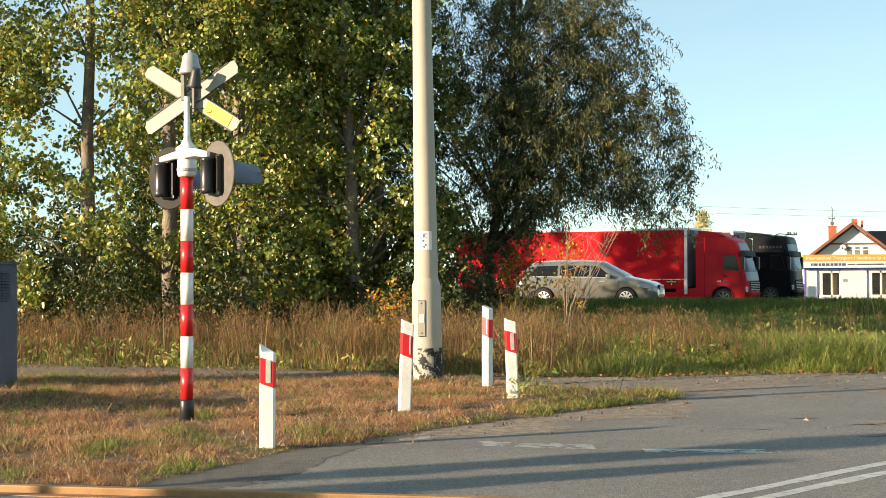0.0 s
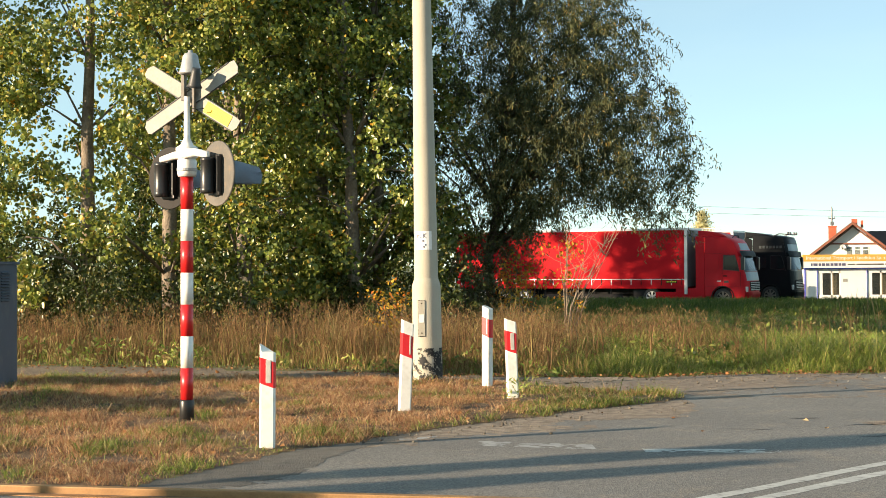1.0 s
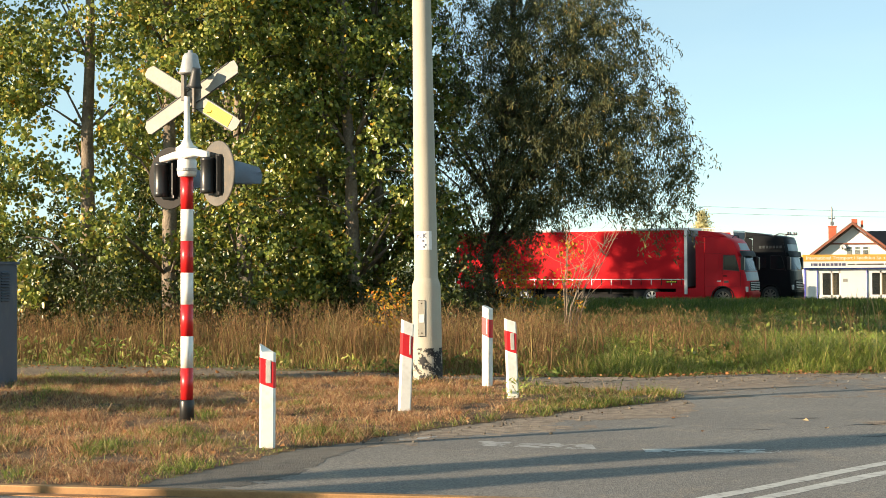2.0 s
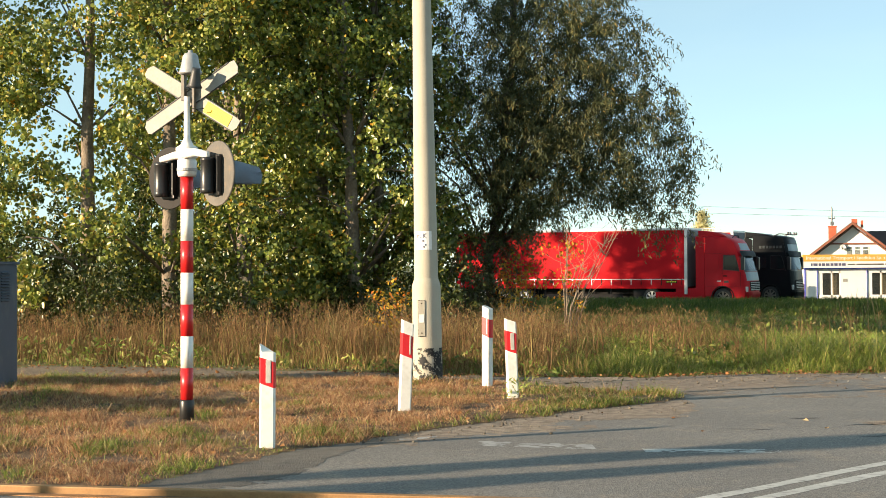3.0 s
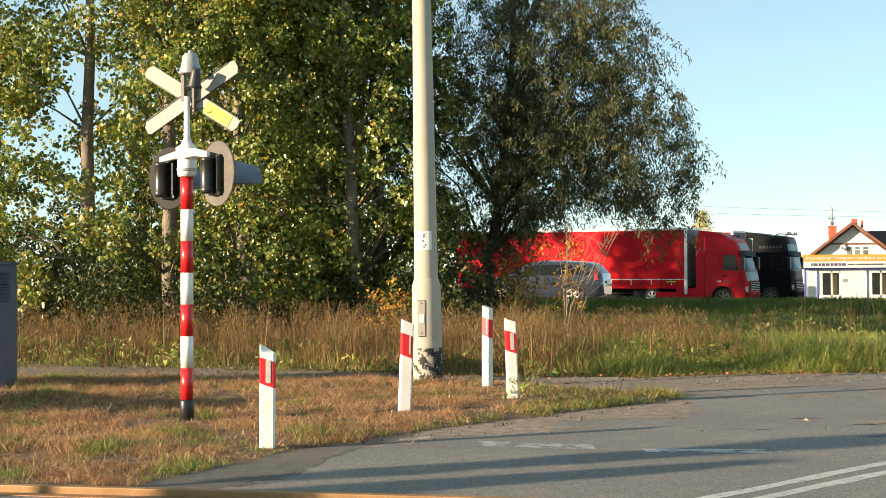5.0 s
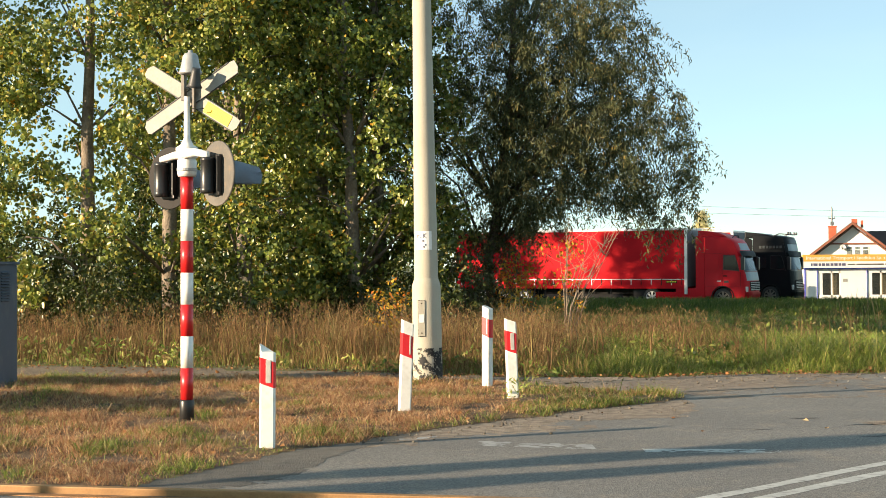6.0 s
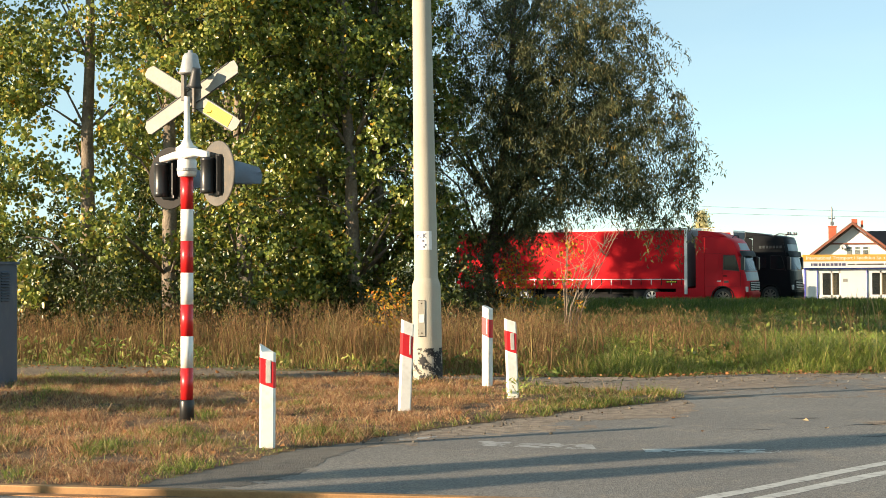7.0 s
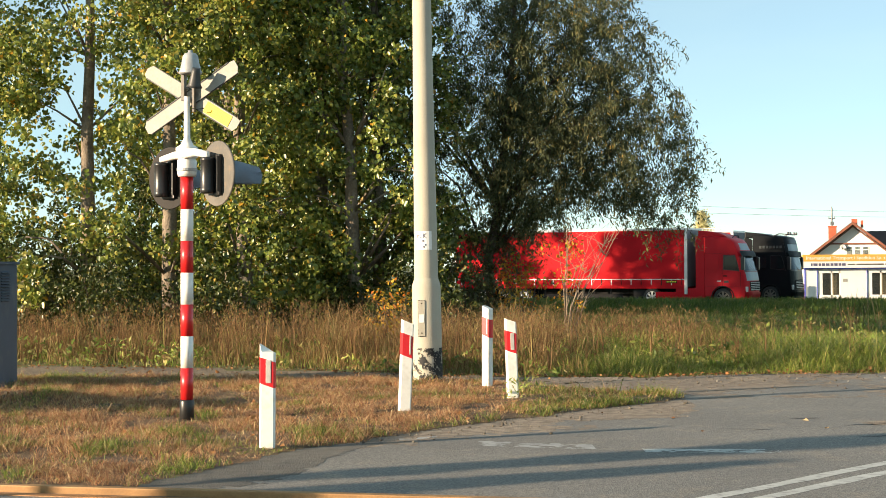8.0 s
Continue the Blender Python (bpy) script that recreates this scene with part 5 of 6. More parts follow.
def build_car(name, label, paint, spec, glass_spans, wheels, r, screen, rear, spokes, rails=True):
    c = thing(name, label, "car")
    k = Car(*spec)
    part("body", k.shell(), paint, c, "painted estate body", True)
    for side in (-1, 1):
        for x0, x1, s0, s1 in glass_spans:
            part("side_window", k.pane(x0, x1, 0.08, 0.86, side, s0, s1), M_GLASS, c, "dark side window")
        part("window_trim", k.pane(glass_spans[-1][0] - 0.04, glass_spans[0][1] + 0.05, 0.0, 0.07, side, 0, 0, 0.009), M_ALU if rails else M_BLACK, c)
        for x in wheels:
            y = k.half(x)
            arch = turned([(r * 1.13, 0), (r * 1.13, 0.012), (r * 0.97, 0.013)], 28, pose(x, side * (y - 0.005), r, 90 if side < 0 else -90, 0, 0), cap=False)
            part("wheel_arch", arch, M_CHASSIS, c, "dark wheel arch")
        for x in (0.62, -0.42):
            own = box(x - 0.10, x + 0.10, -0.014, 0.014, -0.012, 0.012, 0.006)
            own.transform(Matrix.Translation((0, side * (k.half(x) + 0.012), k.waist(x) - 0.10)))
            part("door_handle", own, M_ALU if rails else paint, c)
        for x in (1.12, 0.18, -0.82):
            own = box(x - 0.004, x + 0.004, -0.003, 0.004, 0.33, k.waist(x) - 0.01)
            own.transform(Matrix.Translation((0, side * k.half(x), 0)))
            part("door_gap", own, M_CHASSIS, c)
        own = box(-0.07, 0.07, -0.09, 0.09, -0.06, 0.06, 0.03)
        own.transform(Matrix.Translation((screen[0] - 0.48, side * (k.half(1.0) + 0.07), k.waist(1.0) + 0.07)))
        part("wing_mirror", own, paint, c)
        own = prism([(-0.34, -0.05), (0.10, -0.09), (0.13, 0.02), (-0.06, 0.07), (-0.36, 0.06)], -0.03, 0.03, 0.015)
        own.transform(Matrix.Translation((k.L / 2 - 0.24, side * (k.half(k.L / 2 - 0.25) - 0.01), 0.69)) @ pose(0, 0, 0, 0, 0, -side * 22))
        part("headlight", own, M_LAMP, c, "clear wraparound headlight")
        own = prism([(-0.05, -0.14), (0.08, -0.12), (0.16, 0.20), (0.07, 0.24)], -0.03, 0.03, 0.015)
        own.transform(Matrix.Translation((-k.L / 2 + 0.20, side * (k.half(-k.L / 2 + 0.22) - 0.035), 0.96)) @ pose(0, 0, 0, side * 15, 0, side * 12))
        part("tail_light", own, M_TAIL, c, "red tail light")
        if rails:
            pts = [(x, side * (k.section(x)[8][0] * 0.93), k.top(x) + z) for x, z in ((0.55, -0.02), (0.4, 0.035), (-0.6, 0.045), (-1.6, 0.04), (-1.8, -0.02))]
            part("roof_rail", tube(pts, [0.014] * 5, 8), M_ALU, c, "silver roof rail", True)
    part("windscreen", k.over(*screen), M_SHIELD, c, "raked windscreen")
    part("rear_window", k.over(*rear), M_GLASS, c)
    xf = k.L / 2
    own = box(xf - 0.06, xf + 0.012, -0.36, 0.36, 0.56, 0.72, 0.02)
    part("grille", own, M_BLACK, c, "dark grille")
    for q in range(3):
        part("grille_bar", box(xf + 0.008, xf + 0.02, -0.34, 0.34, 0.585 + q * 0.045, 0.6 + q * 0.045), M_ALU, c)
    part("front_intake", box(xf - 0.05, xf + 0.01, -0.5, 0.5, 0.3, 0.42, 0.02), M_BLACK, c)
    part("front_plate", box(xf + 0.0, xf + 0.02, -0.26, 0.26, 0.44, 0.55, 0.004), M_SIGNWHITE, c, "blank white plate")
    part("rear_plate", box(-xf - 0.02, -xf, -0.26, 0.26, 0.72, 0.83, 0.004), M_SIGNWHITE, c, "blank white plate")
    hubs = [wheel(c, x, s * (k.half(x) - 0.035), r, 0.2, spokes) for x in wheels for s in (-1, 1)]
    return c, hubs


def build_cars():
    L = 4.72
    roof = [(-2.36, 0.62), (-2.33, 0.95), (-2.22, 1.06), (-1.80, 1.40), (-1.55, 1.455), (-0.6, 1.485), (0.2, 1.475), (0.55, 1.43), (0.95, 1.22), (1.36, 0.99), (1.8, 0.90), (2.15, 0.80), (2.30, 0.70), (2.36, 0.55)]
    belt = [(-2.36, 0.98), (-1.5, 0.98), (1.3, 0.93), (2.36, 0.80)]
    spans = [(0.22, 1.06, 0.0, -0.62), (-0.80, 0.16, 0.0, 0.0), (-1.92, -0.88, 0.34, 0.0)]
    a = build_car("estate_car", "silver-green estate car with roof rails driving on the road", M_SILVER, (L, 1.76, roof, None, belt), spans, (1.38, -1.32), 0.315, (1.30, 0.52, 0.94), (-2.18, -1.84, 0.8), 9)
    L = 4.40
    roof = [(-2.2, 0.60), (-2.18, 0.92), (-2.14, 1.06), (-1.82, 1.40), (-1.65, 1.45), (-0.7, 1.515), (0.1, 1.515), (0.42, 1.47), (0.95, 1.24), (1.36, 1.04), (1.75, 0.93), (2.02, 0.82), (2.15, 0.68), (2.2, 0.52)]
    belt = [(-2.235, 1.06), (-1.5, 1.03), (1.3, 0.95), (2.235, 0.80)]
    spans = [(0.12, 1.10, 0.0, -0.70), (-0.82, 0.06, 0.0, 0.0), (-1.84, -0.90, 0.28, 0.0)]
    b = build_car("estate_car", "dark blue estate car driving on the road", M_BLUECAR, (L, 1.84, roof, None, belt), spans, (1.42, -1.14), 0.325, (1.32, 0.42, 0.94), (-2.12, -1.84, 0.8), 5, False)
    return a, b


def build_lorry(name, label, paint, m, kind):
    """A tractor with a sleeper cab: rounded front corners and roof edges, front bumper at x = 0."""
    t = thing(name, label, "lorry", m)
    W = 1.25
    # the front, from the bumper up, and the roof back to the rear wall
    if kind == "round":
        front = [(0.0, 0.42), (0.04, 0.70), (0.02, 1.20), (0.0, 1.50), (-0.09, 1.92), (-0.34, 2.72), (-0.44, 2.95), (-0.66, 3.38), (-0.86, 3.56)]
        roof = [(-1.2, 3.68), (-1.9, 3.74), (-2.32, 3.74)]
    else:
        front = [(0.0, 0.42), (0.04, 0.70), (0.02, 1.20), (0.0, 1.50), (-0.04, 1.95), (-0.20, 2.72), (-0.24, 2.88), (-0.34, 3.50), (-0.46, 3.74)]
        roof = [(-0.95, 3.85), (-1.7, 3.90), (-2.32, 3.92)]
    back = [(-2.32, 0.62), (-2.0, 0.62)] + [(-1.36 - 0.6 * math.cos(k * math.pi / 8), 0.52 + 0.58 * math.sin(k * math.pi / 8)) for k in range(9)] + [(-0.7, 0.42)]
    ring = front + roof + back

    def inset(y):
        return 0.24 * abs(y / W) ** 5

    def at(x, z, y):
        e = abs(y / W) ** 8
        fr = max(0.0, min(1.0, (x + 1.1) / 0.9))
        up = max(0.0, min(1.0, (z - 3.2) / 0.4))
        return (x - inset(y) * fr, y * (1 - 0.05 * up * abs(y / W)), z - 0.10 * e * up)

    stations = [-W, -1.22, -1.15, -1.03, -0.85, -0.5, 0.0, 0.5, 0.85, 1.03, 1.15, 1.22, W]
    own = bmesh.new()
    rows = [[own.verts.new(at(x, z, y)) for x, z in ring] for y in stations]
    k = len(ring)
    for a, b in zip(rows, rows[1:]):
        for i in range(k):
            own.faces.new((a[i], b[i], b[(i + 1) % k], a[(i + 1) % k]))
    own.faces.new(rows[0])
    own.faces.new(rows[-1][::-1])
    bmesh.ops.recalc_face_normals(own, faces=own.faces[:])
    part("cab_body", own, paint, t, "tall sleeper cab with rounded corners", True)

    def strip(z0, z1, share, out, thick=0.0):
        """A panel that follows the cab's front."""
        q = bmesh.new()
        zs = np.linspace(z0, z1, 5)
        grid = []
        for y in np.linspace(-share * W, share * W, 15):
            grid.append([q.verts.new((float(np.interp(z, [p[1] for p in front], [p[0] for p in front])) - inset(y) + out, y, z)) for z in zs])
        for a, b in zip(grid, grid[1:]):
            for i in range(4):
                q.faces.new((a[i], b[i], b[i + 1], a[i + 1]))
        if thick:
            bmesh.ops.solidify(q, geom=q.faces[:], thickness=-thick)
        return q

    def side_part(nm, outline, material, s, label_text="", out=0.004, depth=0.004):
        q = prism(outline, -depth, depth)
        q.transform(Matrix.Translation((0, s * (W + out), 0)))
        return part(nm, q, material, t, label_text)

    part("windscreen", strip(1.94, 2.70, 0.93, 0.012), M_SHIELD, t, "large raked windscreen")
    part("dashboard", strip(1.86, 1.94, 0.93, 0.014), M_BLACK, t, "black strip below the windscreen")
    part("visor", strip(2.66, 2.94, 0.99, 0.20 if kind == "round" else 0.14, 0.03), M_VISOR, t, "dark sun visor")
    part("header_panel", strip(2.98, 3.34, 0.86, 0.012), M_HEADER, t, "pale header panel above the visor")
    part("nose_panel", strip(1.40, 1.84, 0.90, 0.014), M_HEADER if kind == "round" else paint, t, "panel above the grille")
    part("grille", strip(0.88, 1.36, 0.72, 0.02), M_CHASSIS, t, "dark grille")
    for q in range(5):
        part("grille_bar", strip(0.91 + q * 0.09, 0.95 + q * 0.09, 0.70, 0.045, 0.02), M_ALU, t, "bright grille bar")
    part("bumper", strip(0.34, 0.80, 1.0, 0.06, 0.05), paint, t)
    for s in (-1, 1):
        # side window with a kinked lower edge
        glass = [(-1.30, 2.00), (-0.62, 1.94), (-0.50, 1.90), (-0.60, 2.30), (-0.72, 2.68), (-1.28, 2.70)]
        side_part("window_rubber", [(x + (0.03 if x > -1 else -0.03), z + (0.03 if z > 2.2 else -0.03)) for x, z in glass], M_BLACK, s, "black window rubber", 0.003, 0.003)
        side_part("side_window", glass, M_GLASS, s, "dark cab side window", 0.009, 0.003)
        for x0, x1, z0, z1 in ((-1.385, -1.37, 1.10, 2.74), (-1.38, -0.66, 2.735, 2.75), (-0.42, -0.405, 1.1, 1.86), (-2.3, -1.40, 2.80, 2.81), (-2.3, -0.5, 1.12, 1.13)):
            side_part("panel_seam", [(x0, z0), (x1, z0), (x1, z1), (x0, z1)], M_CHASSIS, s, "", 0.001, 0.002)
        if kind == "round":
            side_part("locker_lid", [(-2.12, 1.95), (-1.62, 1.95), (-1.56, 2.02), (-1.56, 2.66), (-1.62, 2.72), (-2.12, 2.72), (-2.18, 2.66), (-2.18, 2.02)], paint, s, "raised sleeper side panel", 0.004, 0.008)
            side_part("badge", [(-1.66, 1.36), (-1.44, 1.36), (-1.44, 1.41), (-1.66, 1.41)], M_ALU, s, "plain bright badge bar", 0.005)
            side_part("badge", [(-1.30, 1.30), (-1.02, 1.30), (-1.06, 1.41), (-1.30, 1.41)], M_BLACK, s, "plain dark badge", 0.005)
        else:
            for q in range(7):
                x = -1.95 + q * 0.19
                side_part("emblem", [(x, 3.12), (x + 0.13, 3.12), (x + 0.13, 3.27), (x, 3.27)], M_VISOR, s, "faded grey letter shape", 0.004)
            side_part("sleeper_window", [(-2.05, 2.05), (-1.55, 2.05), (-1.55, 2.62), (-2.05, 2.62)], M_GLASS, s, "dark sleeper window", 0.006)
        side_part("door_handle", [(-1.33, 1.62), (-1.12, 1.62), (-1.12, 1.68), (-1.33, 1.68)], M_CHASSIS, s, "", 0.015, 0.012)
        mir = box(-0.10, 0.08, -0.12, 0.12, 1.95, 2.62, 0.04)
        mir.transform(Matrix.Translation((-0.22, s * (W + 0.20), 0)))
        part("mirror", mir, M_BLACK, t, "tall door mirror")
        part("mirror_arm", tube([(-0.5, s * (W - 0.05), 2.66), (-0.3, s * (W + 0.1), 2.67), (-0.22, s * (W + 0.2), 2.62)], [0.02, 0.02, 0.02], 6), M_BLACK, t)
        part("headlight", box(-0.34, -0.06, s * 1.0 - 0.2, s * 1.0 + 0.16, 0.82, 1.10, 0.05), M_LAMP, t, "clear headlight")
        arch = turned([(0.62, 0), (0.62, 0.03), (0.565, 0.032)], 32, pose(-1.36, s * (W - 0.012), 0.52, 90 if s < 0 else -90, 0, 0), cap=False)
        part("wheel_arch", arch, M_CHASSIS, t, "dark wheel arch lip")
        part("side_fairing", prism([(-2.80, 0.60), (-2.33, 0.60), (-2.33, 3.62), (-2.70, 3.74), (-2.80, 3.70)], s * 1.21 - 0.025, s * 1.21 + 0.025, 0.02), paint, t, "side fairing behind the cab")
        part("sill_skirt", box(-3.9, -2.34, s * 1.16 - 0.03, s * 1.16 + 0.03, 0.32, 1.02, 0.03), paint, t, "painted side skirt")
    part("wheel_well", box(-1.92, -0.82, -1.0, 1.0, 0.9, 1.12), M_CHASSIS, t, "dark wheel well")
    part("wiper", tube([(0.0, -0.15, 1.93), (-0.10, -0.75, 2.22)], [0.014, 0.01], 5), M_BLACK, t)
    if kind == "round":
        part("roof_deflector", prism([(-1.15, 3.68), (-1.55, 3.86), (-2.1, 3.98), (-2.72, 4.02), (-2.72, 3.66)], -1.02, 1.02, 0.05), paint, t, "sloping roof air deflector")
        part("horn_bar", tube([(-1.0, -0.6, 3.64), (-0.95, -0.4, 3.74), (-0.95, 0.4, 3.74), (-1.0, 0.6, 3.64)], [0.025] * 4, 8), M_CHASSIS, t)
    else:
        part("roof_deflector", prism([(-1.4, 3.86), (-2.0, 3.97), (-2.8, 4.06), (-2.8, 3.70)], -1.1, 1.1, 0.05), paint, t, "sloping roof air deflector")
        bar = [(-1.25, -1.08, 3.80), (-0.85, -1.08, 3.93), (-0.50, -1.04, 3.90), (-0.38, -0.6, 3.88), (-0.38, 0.6, 3.88), (-0.50, 1.04, 3.90), (-0.85, 1.08, 3.93), (-1.25, 1.08, 3.80)]
        part("lamp_bar", tube(bar, [0.03] * 8, 8), M_WIRE, t, "bright roof lamp bar")
        for y in (-0.95, -0.45, 0.45, 0.95):
            part("roof_lamp", turned([(0.08, 0), (0.09, 0.05), (0.05, 0.1)], 14, pose(-0.44, y, 3.95, 0, 90, 0)), M_WIRE, t, "round roof spotlamp")
    part("chassis", box(-6.2, -1.8, -0.45, 0.45, 0.75, 1.02), M_CHASSIS, t, "dark chassis frame")
    part("fuel_tank", box(-3.9, -2.5, -1.10, -0.6, 0.42, 0.98, 0.08), M_CHASSIS, t, "dark fuel tank")
    for x in (-1.36, -5.2):
        for s in (-1, 1):
            wheel(t, x, s * (1.08 if x > -3 else 1.06), 0.51, 0.32, 8, M_DISC if x > -3 else M_GREYPAINT)
    return t


def build_trailer(m, label, curtain, ladder=False):
    t = thing("semi_trailer", label, "trailer", m)
    top = 4.18
    part("curtain", box(-13.5, -0.16, -1.262, 1.262, 1.50, top - 0.12, 0.02), curtain, t, "taut tarpaulin curtain sides")
    for k in range(24):
        x = -13.2 + k * 0.56
        part("buckle_strap", box(x, x + 0.045, -1.274, -1.262, 1.18, 1.52), M_CHASSIS if k % 2 else M_ALU, t)
    part("roof", box(-13.62, 0, -1.275, 1.275, top - 0.12, top, 0.02), M_ALU, t, "pale aluminium roof edge")
    # wall colour is darkened for the shadow in the gap behind the cab
    part("front_wall", box(-0.10, -0.01, -1.20, 1.20, 1.1, top - 0.12, 0.01), M_TRAILERSHADE, t, "grey front wall darkened for shade")
    for s in (-1, 1):
        part("corner_post", box(-0.16, 0.0, s * 1.24 - 0.035, s * 1.24 + 0.035, 0.7, top - 0.12, 0.012), M_ALU, t, "pale corner post")
    part("rear_door", box(-13.62, -13.5, -1.275, 1.275, 1.1, top - 0.12, 0.01), M_ALU, t)
    part("side_rail", box(-13.5, -0.16, -1.27, 1.27, 1.46, 1.50, 0.008), M_ALU, t, "pale lower side rail")
    part("side_board", box(-13.5, -0.16, -1.266, 1.268, 1.00, 1.455), M_CURTAIN, t, "red lower side board")
    for x0, x1 in ((-12.6, -11.7), (-3.0, -2.3)):
        part("tool_box", box(x0, x1, -1.2, -0.7, 0.5, 0.93, 0.02), M_CHASSIS, t, "dark box below the bed")
    part("chassis", box(-13.4, -1.0, -0.5, 0.5, 0.7, 1.25), M_CHASSIS, t, "dark chassis frame")
    for x in np.arange(-8.1, -3.5, 0.95):
        part("guard_post", box(x, x + 0.06, -1.22, -1.16, 0.5, 1.27), M_CHASSIS, t)
    part("side_guard", box(-1.75, -0.15, -1.24, -1.20, 0.40, 0.82, 0.01), M_CURTAIN, t, "red side guard panel")
    part("side_guard", box(-8.2, -3.6, -1.235, -1.2, 0.50, 0.70), M_CHASSIS, t, "dark side guard rail")
    part("underframe", box(-13.4, -1.2, -0.1, 0.1, 0.3, 0.8), M_CHASSIS, t, "dark underframe")
    part("marker_plate", box(-1.16, -0.56, -1.282, -1.268, 1.29, 1.42), M_CHASSIS, t, "dark marker plate")
    for k in range(6):
        part("marker_bar", box(-1.12 + k * 0.09, -1.06 + k * 0.09, -1.286, -1.282, 1.32, 1.39), M_YELLOW, t, "yellow bar on the marker plate")
    part("landing_leg", box(-2.9, -2.75, -0.8, -0.65, 0.0, 0.9), M_CHASSIS, t)
    part("landing_leg", box(-2.9, -2.75, 0.65, 0.8, 0.0, 0.9), M_CHASSIS, t)
    if ladder:
        for k in range(14):
            part("roof_rung", box(-3.4 + k * 0.2, -3.36 + k * 0.2, -1.28, -1.2, top, top + 0.10), M_ALU, t)
        part("roof_bar", box(-3.5, -0.5, -1.28, -1.24, top + 0.10, top + 0.14), M_ALU, t, "pale bar along the roof edge")
    for x in (-9.2, -10.5, -11.8):
        for s in (-1, 1):
            wheel(t, x, s * 1.08, 0.49, 0.36, 8, M_GREYPAINT)
    return t


LORRY_YAW = -27
SILVER, BLUE_ONE = build_cars()
R1 = pose(16.22, 76.43, -0.80, 0, 0, LORRY_YAW)
build_lorry("lorry", "red lorry tractor with a tall sleeper cab, parked", M_REDCAB, R1, "round")
build_trailer(R1 @ pose(-3.24, 0, 0), "long red curtain-sided semi-trailer coupled to the red lorry", M_CURTAIN)
R2 = pose(19.95, 82.2, -0.80, 0, 0, LORRY_YAW)
build_lorry("lorry", "black lorry tractor with roof lamps, parked", M_BLACKCAB, R2, "square")
build_trailer(R2 @ pose(-3.4, 0, -0.02), "red semi-trailer with a roof rack coupled to the black lorry", M_CURTAIN, True)


# ---- the haulage office and the house behind ----
def build_office():
    o = thing("office_building", "low white office with an orange and white fascia sign", "building", pose(25.0, 102.0, -1.02, 0, 0, 0))
    W = 12.0
    doors = [(1.0, 2.6), (4.45, 6.0)]
    edges = [0.15] + [v for d in doors for v in d] + [W]
    for a, b in zip(edges[::2], edges[1::2]):
        part("wall", box(a, b, 0, 0.3, 0, 2.1), M_RENDERWALL, o)
    for a, b in doors:
        part("wall", box(a, b, 0, 0.3, 1.98, 2.1), M_RENDERWALL, o, "lintel above the door")
        d = part("door", box(a, a + 0.08, 0.03, 0.12, 0, 1.98), M_SIGNWHITE, o, "white framed glazed double door")
        mid = a + (b - a) * 0.62
        for x in (mid - 0.06, b - 0.08):
            part("door_frame", box(x, x + 0.1, 0.03, 0.12, 0, 1.98), M_SIGNWHITE, d)
        part("door_frame", box(a, b, 0.03, 0.12, 1.82, 1.98), M_SIGNWHITE, d)
        part("door_frame", box(a, b, 0.03, 0.12, 0, 0.3), M_SIGNWHITE, d)
        part("pane", box(a + 0.35, mid - 0.06, 0.06, 0.08, 0.3, 1.82), M_PANE, d, "dark glass pane")
        part("stile", box(a + 0.08, a + 0.35, 0.05, 0.11, 0.3, 1.82), M_SIGNWHITE, d)
        part("pane", box(mid + 0.12, b - 0.08, 0.06, 0.08, 0.3, 1.82), M_PANE, d, "dark glass pane")
        part("door_trim", box(a - 0.05, a - 0.01, -0.02, 0.0, 0, 2.03), M_BLUE, d, "blue edging")
    # ochre panel added close behind the panes so daylight brightens them
    part("pane_backing", box(0.45, W, 0.32, 0.5, 0, 2.1), M_DOORWOOD, o, "ochre panel close behind the door panes")
    part("side_wall", box(0.15, 0.4, 0.3, 3.9, 0, 2.1), M_RENDERWALL, o)
    part("corner_trim", box(0.08, 0.16, -0.03, 0.05, 0, 2.12), M_BLUE, o, "blue corner trim")
    part("eave_trim", box(-0.02, W, -0.22, 0.0, 2.10, 2.18), M_BLUE, o, "dark blue trim below the fascia")
    part("roof", box(-0.1, W, 0.0, 4.0, 2.12, 2.9), M_SIGNWHITE, o, "flat roof box")
    fascia = part("fascia", box(-0.1, W, -0.35, -0.003, 2.18, 2.62, 0.01), M_SIGNWHITE, o, "white fascia strip with dark words")
    upper = part("fascia", box(-0.1, W, -0.35, -0.003, 2.625, 3.10, 0.01), M_ORANGE, o, "orange fascia strip with white words")
    letters(upper, "International Transport i Spedition Sp. z o.o.", 0.34, pose(0.12, -0.356, 2.76, 90, 0, 0), M_SIGNWHITE, 0.003)
    x = 0.45
    for w in (0.14, 0.0, 0.34, 0.2, 0.26, 0.3, 0.24, 0.28, 0.22, 0.3):
        if w:
            part("word_bar", box(x, x + w * 0.82, -0.36, -0.35, 2.32, 2.50), M_DARKTEXT, fascia)
        x += w + 0.02
    x = 3.0
    for w in (0.5, 1.9, 1.6, 0.4):
        part("word_bar", box(x, x + w, -0.36, -0.35, 2.36, 2.46), M_DISC, fascia)
        x += w + 0.1
    part("wall_sign", box(2.75, 3.05, -0.02, 0.0, 1.2, 1.42), M_BOARDBACK, o, "small grey wall plate")
    gate = thing("yard_gate", "small dark wooden fence panel beside the office", "fence", pose(24.4, 101.6, -1.02))
    for k in range(5):
        part("board", box(k * 0.12, k * 0.12 + 0.1, 0, 0.03, 0, 1.1 + 0.05 * (k % 2)), M_BROWNWOOD, gate)
    part("rail", box(0, 0.6, 0.03, 0.06, 0.3, 0.4), M_BROWNWOOD, gate)


